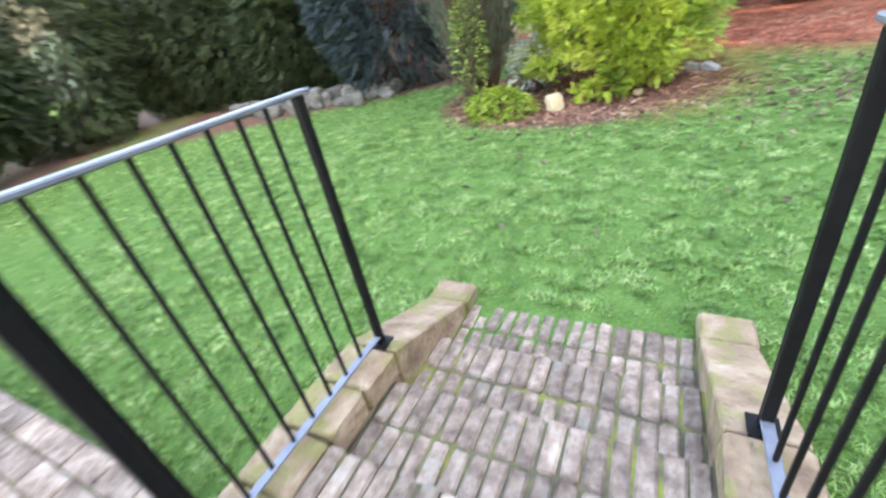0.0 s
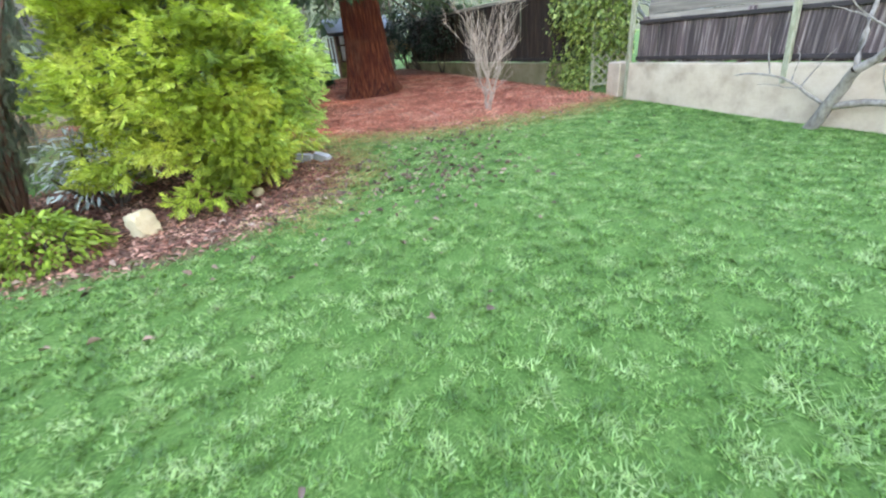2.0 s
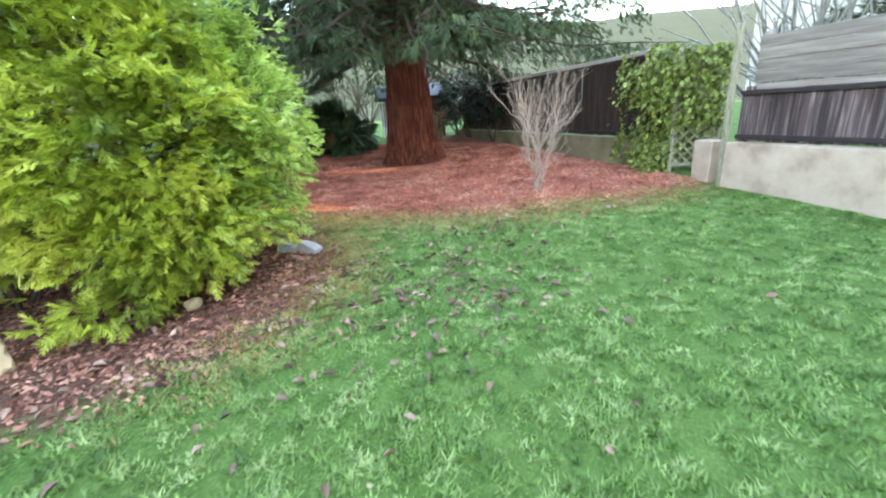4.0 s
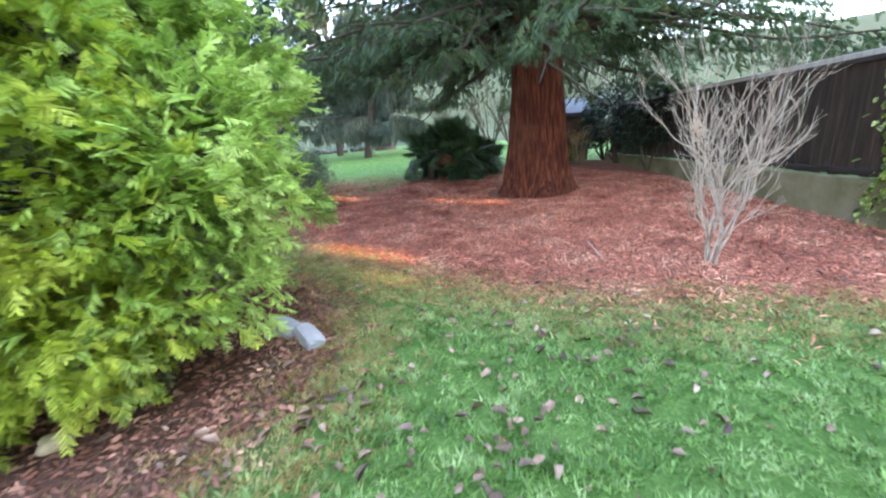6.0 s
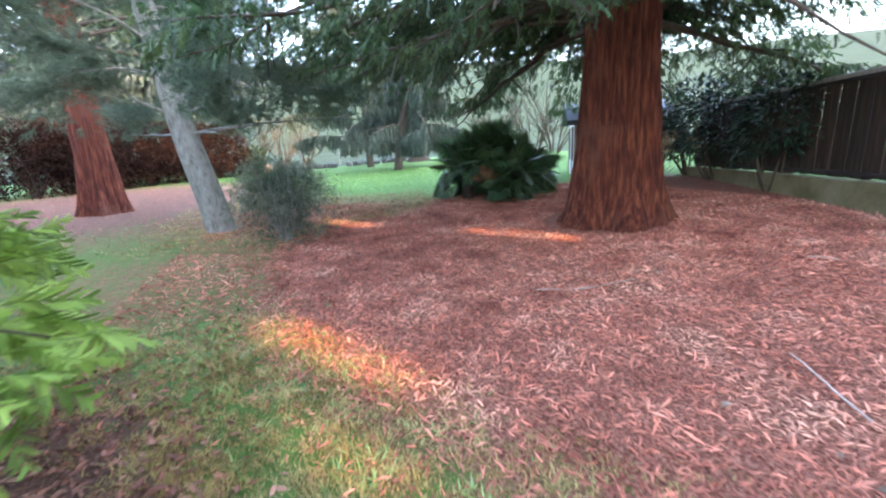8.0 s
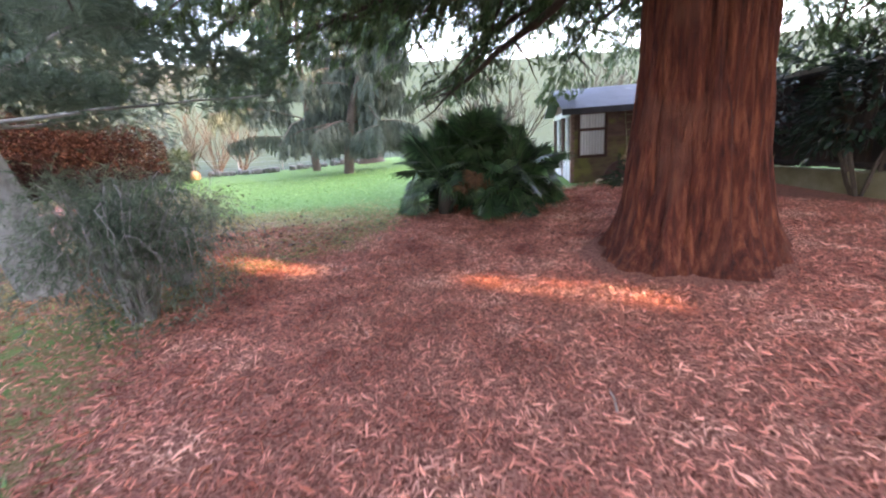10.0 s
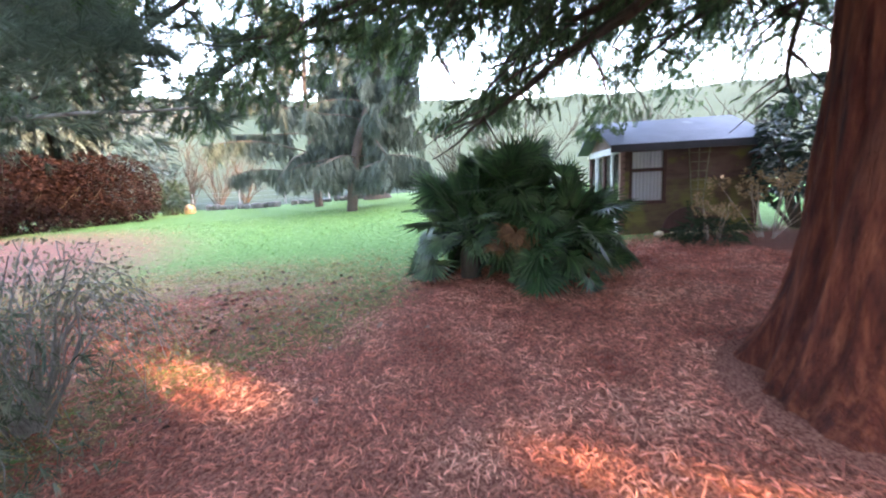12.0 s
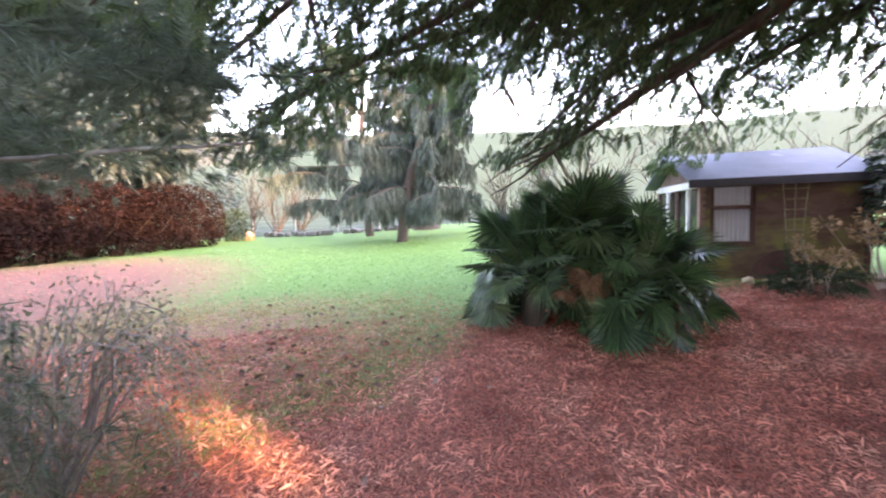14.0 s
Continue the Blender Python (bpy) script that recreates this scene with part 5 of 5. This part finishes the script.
# ---- the far end ----
def weeping_spruce(x, y, h, r, seed, lean=0.0):
    g = np.random.default_rng(seed)
    z0 = gz(x, y)
    b = thing("weeping_spruce", x, y, z0, 0, "weeping spruce with hanging grey-green branchlets on the lawn", "tree")
    trunk = np.array(wander((0, 0, -0.1), (lean, 0, 1), h, 12, 0.24, 0.06, 0, 0.04, seed=seed))
    lines, P, D, S = [], [], [], []
    for k in range(36):
        a = k * 2.39996
        q = 2 + int(k * 9 / 36)
        L = r * (1 - 0.5 * k / 36) * g.uniform(0.7, 1.15)
        rows = np.array(wander(trunk[q, :3], (math.cos(a), math.sin(a), 0.25), L, 9, 0.05, 0.014, 0.05, 0.08))
        lines.append(rows)
        for _ in range(120):
            f = g.uniform(0.2, 1) * 9
            j = int(min(8, f))
            p = rows[j, :3] + (rows[j + 1, :3] - rows[j, :3]) * (f - j)
            long = g.uniform(0.4, 1.3)
            m = max(1, int(long / 0.3))
            for i in range(m):
                P.append(p + np.array([g.normal(0, 0.06), g.normal(0, 0.06), -0.26 * i]))
                D.append((g.normal(0, 0.25), g.normal(0, 0.25), -1))
                S.append(g.uniform(0.4, 0.7))
    part("trunk", mesh_of("trunk", *tubes([trunk], 10), M_DARKBARK, smooth=True), None, b)
    part("branchwork", mesh_of("branchwork", *tubes(lines, 5), M_DARKBARK), None, b)
    P = np.array(P)
    P[:, 2] = np.maximum(P[:, 2], 1.2)
    part("crown", mesh_of("crown", *scatter(spray_template(6, 0.3, 0.09, 0.2, 0.6, 41), P, np.array(D), g.uniform(0, 6, len(P)), np.array(S)), M_SPRUCE_LEAF), None, b)


weeping_spruce(9.45, 33.2, 12.0, 7.2, 211)
weeping_spruce(10.0, 27.4, 9.5, 3.4, 212, 0.12)


def stump():
    b = part("tree_stump", mesh_of("tree_stump", *tubes([[(0, 0, -0.1, 1.0), (0.0, 0, 0.25, 0.75), (0.05, 0, 0.9, 0.48), (0.1, 0, 1.5, 0.36), (0.12, 0, 2.0, 0.22), (0.12, 0, 2.02, 0.01)]], 14), M_DARKBARK, smooth=True))
    b.matrix_world = pose(13.3, 34.8, gz(13.3, 34.8))
    tagged(b, "broad weathered grey tree stump at the lawn's end", "stump")


stump()
for k in range(9):
    f = k / 8
    x, y = -5.0 + 5.5 * f, 25.6 + 8.0 * f
    bush("copper_hedge", x, y, (1.6, 1.6, 1.7), 1.35, 5200, T_LEAF, M_COPPER_LEAF, (0.09, 0.18), "dark coppery beech hedge bush along the lawn", "hedge", 220 + k, group="copper hedge")
for k, (x, y, r, h) in enumerate([(-10.5, 25, 2.6, 7.5), (-5.4, 30.5, 2.6, 8), (-3.4, 41.5, 3.5, 11), (-9.5, 18, 2.2, 6.0)]):
    bush("hedge_conifer", x, y, (r, r, h * 0.5), h * 0.52, 4200, T_HEDGE, M_BLUEGREEN, (0.4, 0.75), "tall blue-green conifer behind the copper hedge", "conifer", 240 + k, group="boundary conifers")


bush("hedge_conifer", -2.0, 33.0, (3.7, 3.7, 7.4), 9.9, 9500, spray_template(7, 0.42, 0.10, 0.35, 0.8, 27), M_BLUEGREEN, (0.6, 1.1), "very tall blue-green conifer rising over the copper hedge", "conifer", 249, 0.6, 0.4, 1, group="boundary conifers", low=-0.95, fan=0.02)


def twiggy(x, y, h, n, seed, label="leafless tan shrub beyond the lawn", material=None):
    g = np.random.default_rng(seed)
    b = thing("bare_tree", x, y, gz(x, y), 0, label, "tree")
    for k in range(n):
        a, t = g.uniform(0, 6.28), g.uniform(0.1, 0.7)
        rows = wander((0.2 * math.cos(a), 0.2 * math.sin(a), -0.1), (math.cos(a) * t, math.sin(a) * t, 1), h * g.uniform(0.6, 1), 7, 0.05, 0.015, 0, 0.1)
        lines = [rows]
        for _ in range(9):
            q = rows[int(g.integers(2, 8))]
            lines.append(wander(q[:3], (math.cos(a) * t + g.normal(0, 0.5), math.sin(a) * t + g.normal(0, 0.5), 0.8), h * 0.3, 4, 0.018, 0.008, 0, 0.12))
        part("stem", mesh_of("stem", *tubes(lines, 4), material or M_FARTWIG), None, b)


for k, (x, y, h) in enumerate([(1.5, 48, 6), (3.5, 49, 5.5), (-0.5, 47, 5), (5.5, 50, 5), (20, 30, 5.5), (23, 32, 6), (25, 27, 5), (18, 33, 4.5), (28, 29, 5.5), (22, 22, 4), (24, 19, 4)]):
    twiggy(x, y, h, 14, 260 + k)
bush("small_conifer", 2.1, 36.3, (0.55, 0.55, 0.95), 0.8, 600, T_HEDGE, M_HEDGE_LEAF, (0.25, 0.4), "small dark conifer at the lawn's end", "conifer", 281)


twiggy(12.3, 2.3, 4.6, 16, 291, "leafless grey garden tree behind the grey fence", M_GREYBARK)
bush("hedge_conifer", 17.5, 0.5, (2.6, 2.6, 1.8), 1.9, 2200, T_HEDGE, M_HEDGE_LEAF, (0.3, 0.5), "clipped dark green conifer beyond the grey fence", "conifer", 292)


def wire_fence():
    f = thing("wire_fence", 2, 45.5, gz(2, 45.5), 0, "thin wire fence on posts before the pasture", "fence")
    for k in range(9):
        x, y = k * 3.2, -k * 0.9
        part("post", box(0.09, 0.09, 1.35, 0.01, (x, y, gz(2 + x, 45.5 + y) - gz(2, 45.5) - 0.1)), M_GREYBARK, f)
    for h in (0.5, 0.85, 1.2):
        part("wire", mesh_of("wire", *tubes([[(k * 3.2, -k * 0.9, gz(2 + k * 3.2, 45.5 - k * 0.9) - gz(2, 45.5) + h - 0.1, 0.008) for k in range(9)]], 4), M_STEEL), None, f)


wire_fence()


# ---- grass, litter and leaves ----
def blades(n_tufts, x0, x1, y0, y1, seed, h0=0.025, h1=0.06, w=0.004, per=6, band=None):
    g = np.random.default_rng(seed)
    X, Y = g.uniform(x0, x1, n_tufts), g.uniform(y0, y1, n_tufts)
    rs, rn = (X - 0.03) * 0.886 - (Y - 1.105) * 0.464, (X - 0.03) * 0.464 + (Y - 1.105) * 0.886
    keep = (litter_mask(X, Y) + g.normal(0, 0.12, n_tufts) < 0.42) & (soil_mask(X, Y) + g.normal(0, 0.1, n_tufts) < 0.42)
    if band:
        lm = np.maximum(litter_mask(X, Y), soil_mask(X, Y) * 0.9) + g.normal(0, 0.07, n_tufts)
        keep = (lm > band[0]) & (lm < band[1])
    keep &= ~((rs > -0.28) & (rs < 1.46) & (rn < 0.1)) & (rn > -1.55)
    keep &= X < 9.35 + (Y - 2.9) * 0.47
    edge = np.minimum(np.minimum(X - x0, x1 - X), np.minimum(Y - y0, y1 - Y))
    keep &= g.random(n_tufts) < edge / 1.2
    keep &= g.normal(0.05, 0.22, n_tufts) < np.array([noise.noise(Vector((a * 6.5, b * 6.5, 3))) + 0.35 * noise.noise(Vector((a * 1.7, b * 1.7, 8))) for a, b in zip(X, Y)]) + 0.12
    X, Y = X[keep], Y[keep]
    n = len(X)
    big = np.array([noise.noise(Vector((a * 2.2, b * 2.2, 0))) for a, b in zip(X, Y)])
    X, Y, big = np.repeat(X, per), np.repeat(Y, per), np.repeat(big, per)
    m = n * per
    X, Y = X + g.normal(0, 0.012, m), Y + g.normal(0, 0.012, m)
    Z = gh(X, Y) - 0.004
    a = g.uniform(0, 2 * np.pi, m)
    h = g.uniform(h0, h1, m) * (1 + 0.5 * big)
    lean = g.uniform(0.5, 1.9, m) * h
    V = np.empty((m, 3, 3))
    V[:, 0] = np.stack([X - w * np.sin(a), Y + w * np.cos(a), Z], -1)
    V[:, 1] = np.stack([X + w * np.sin(a), Y - w * np.cos(a), Z], -1)
    V[:, 2] = np.stack([X + lean * np.cos(a), Y + lean * np.sin(a), Z + h], -1)
    return V.reshape(-1, 3), np.arange(m * 3).reshape(-1, 3)


tagged(new("grass", mesh_of("grass", *merge(blades(125000, -4.5, 10, -2.0, 6.6, 301, 0.014, 0.038, 0.0055, 8), blades(30000, -9, 9, 3.5, 10, 302, 0.025, 0.055, 0.007, 5)), M_GRASS)), "short uneven green lawn grass", "grass", kind="stuff")
tagged(new("far_grass", mesh_of("far_grass", *blades(22000, -4, 12, 11.5, 30, 304, 0.02, 0.05, 0.007, 4), M_GRASS)), "short green lawn grass past the palm", "grass", kind="stuff")


tagged(new("dry_grass", mesh_of("dry_grass", *merge(blades(170000, 2.0, 10, 2.4, 9, 305, 0.012, 0.036, 0.0045, 4, (0.2, 0.62)), blades(26000, 2, 9, 11.5, 18, 306, 0.015, 0.04, 0.005, 4, (0.3, 0.62))), M_STRAW)), "dry straw-coloured grass at the edge of the litter", "grass", kind="stuff")


def litter(n, x0, x1, y0, y1, seed):
    g = np.random.default_rng(seed)
    X, Y = g.uniform(x0, x1, n), g.uniform(y0, y1, n)
    keep = (litter_mask(X, Y) + g.normal(0, 0.17, n) > 0.55) & (np.hypot(X - 9.45, Y - 10.35) > 0.95) & (X < 10.3 + (Y - 4.6) * 0.46)
    X, Y = X[keep], Y[keep]
    n = len(X)
    T = (np.array([(0, -0.05, 0), (0, 0.05, 0), (0.5, 0.085, 0.16), (0.5, -0.085, 0.16), (1, 0.0, 0.02)]), np.array([(0, 1, 2), (0, 2, 3), (3, 2, 4)]))
    D = np.stack([g.normal(0, 1, n), g.normal(0, 1, n), g.normal(0.05, 0.34, n)], -1)
    return scatter(T, np.stack([X, Y, gh(X, Y) + g.uniform(0.004, 0.02, n)], -1), D, g.normal(0, 0.8, n), g.uniform(0.025, 0.07, n) * np.where(g.random(n) < 0.1, 1.4, 1.0))


def bark_chips(n, seed):
    g = np.random.default_rng(seed)
    X, Y = g.uniform(0, 4.8, n), g.uniform(3.8, 8.3, n)
    keep = soil_mask(X, Y) + g.normal(0, 0.1, n) > 0.5
    X, Y = X[keep], Y[keep]
    n = len(X)
    D = np.stack([g.normal(0, 1, n), g.normal(0, 1, n), g.normal(0.05, 0.2, n)], -1)
    return scatter(leaf_template(0.4, 0.12), np.stack([X, Y, gh(X, Y) + g.uniform(0.006, 0.02, n)], -1), D, g.normal(0, 0.8, n), g.uniform(0.02, 0.065, n))


tagged(new("bed_litter", mesh_of("bed_litter", *bark_chips(24000, 313), M_BEDLITTER)), "red-brown dead leaves on the soil of the bed", "litter", kind="stuff")
tagged(new("needle_litter", mesh_of("needle_litter", *merge(litter(250000, 3.2, 12.5, 3.2, 15.5, 311), litter(16000, -6, 4, 13.5, 28, 312)), M_LITTER)), "thick red-brown carpet of fallen redwood sprigs", "litter", kind="stuff")


def fallen(n, seed):
    g = np.random.default_rng(seed)
    X = np.concatenate([g.normal(4.3, 0.8, n), g.normal(4.8, 1.6, n), g.uniform(0, 8.5, n // 3), g.normal(2.3, 0.9, n // 3), g.normal(6.0, 1.0, n)])
    Y = np.concatenate([g.normal(3.7, 0.5, n), g.normal(4.6, 0.8, n), g.uniform(1.5, 5.5, n // 3), g.normal(4.3, 0.4, n // 3), g.normal(14.6, 1.0, n)])
    k = len(X)
    D = np.stack([g.normal(0, 1, k), g.normal(0, 1, k), g.normal(0.1, 0.3, k)], -1)
    return scatter(leaf_template(0.5, 0.3), np.stack([X, Y, gh(X, Y) + 0.022], -1), D, g.normal(0, 0.7, k), g.uniform(0.03, 0.095, k))


tagged(new("fallen_leaves", mesh_of("fallen_leaves", *fallen(230, 321), M_FALLEN)), "curled brown leaves scattered on the grass", "leaves", kind="stuff")
for k, (x, y, L, rz) in enumerate([(7.3, 5.97, 0.5, 60), (9.6, 7.6, 0.6, -50), (6.9, 8.2, 0.9, -20), (7.0, 8.9, 0.4, 35), (8.1, 8.0, 0.7, 10)]):
    st = part("stick", mesh_of("stick", *tubes([wander((0, 0, 0.012), (1, 0, 0.02), L, 6, 0.007, 0.004, 0, 0.1, seed=330 + k)], 6), M_PALEWOOD, smooth=True))
    st.matrix_world = pose(x, y, gz(x, y) + 0.012, 0, 0, rz)
    tagged(st, "thin fallen stick lying on the litter", "stick", "fallen sticks")
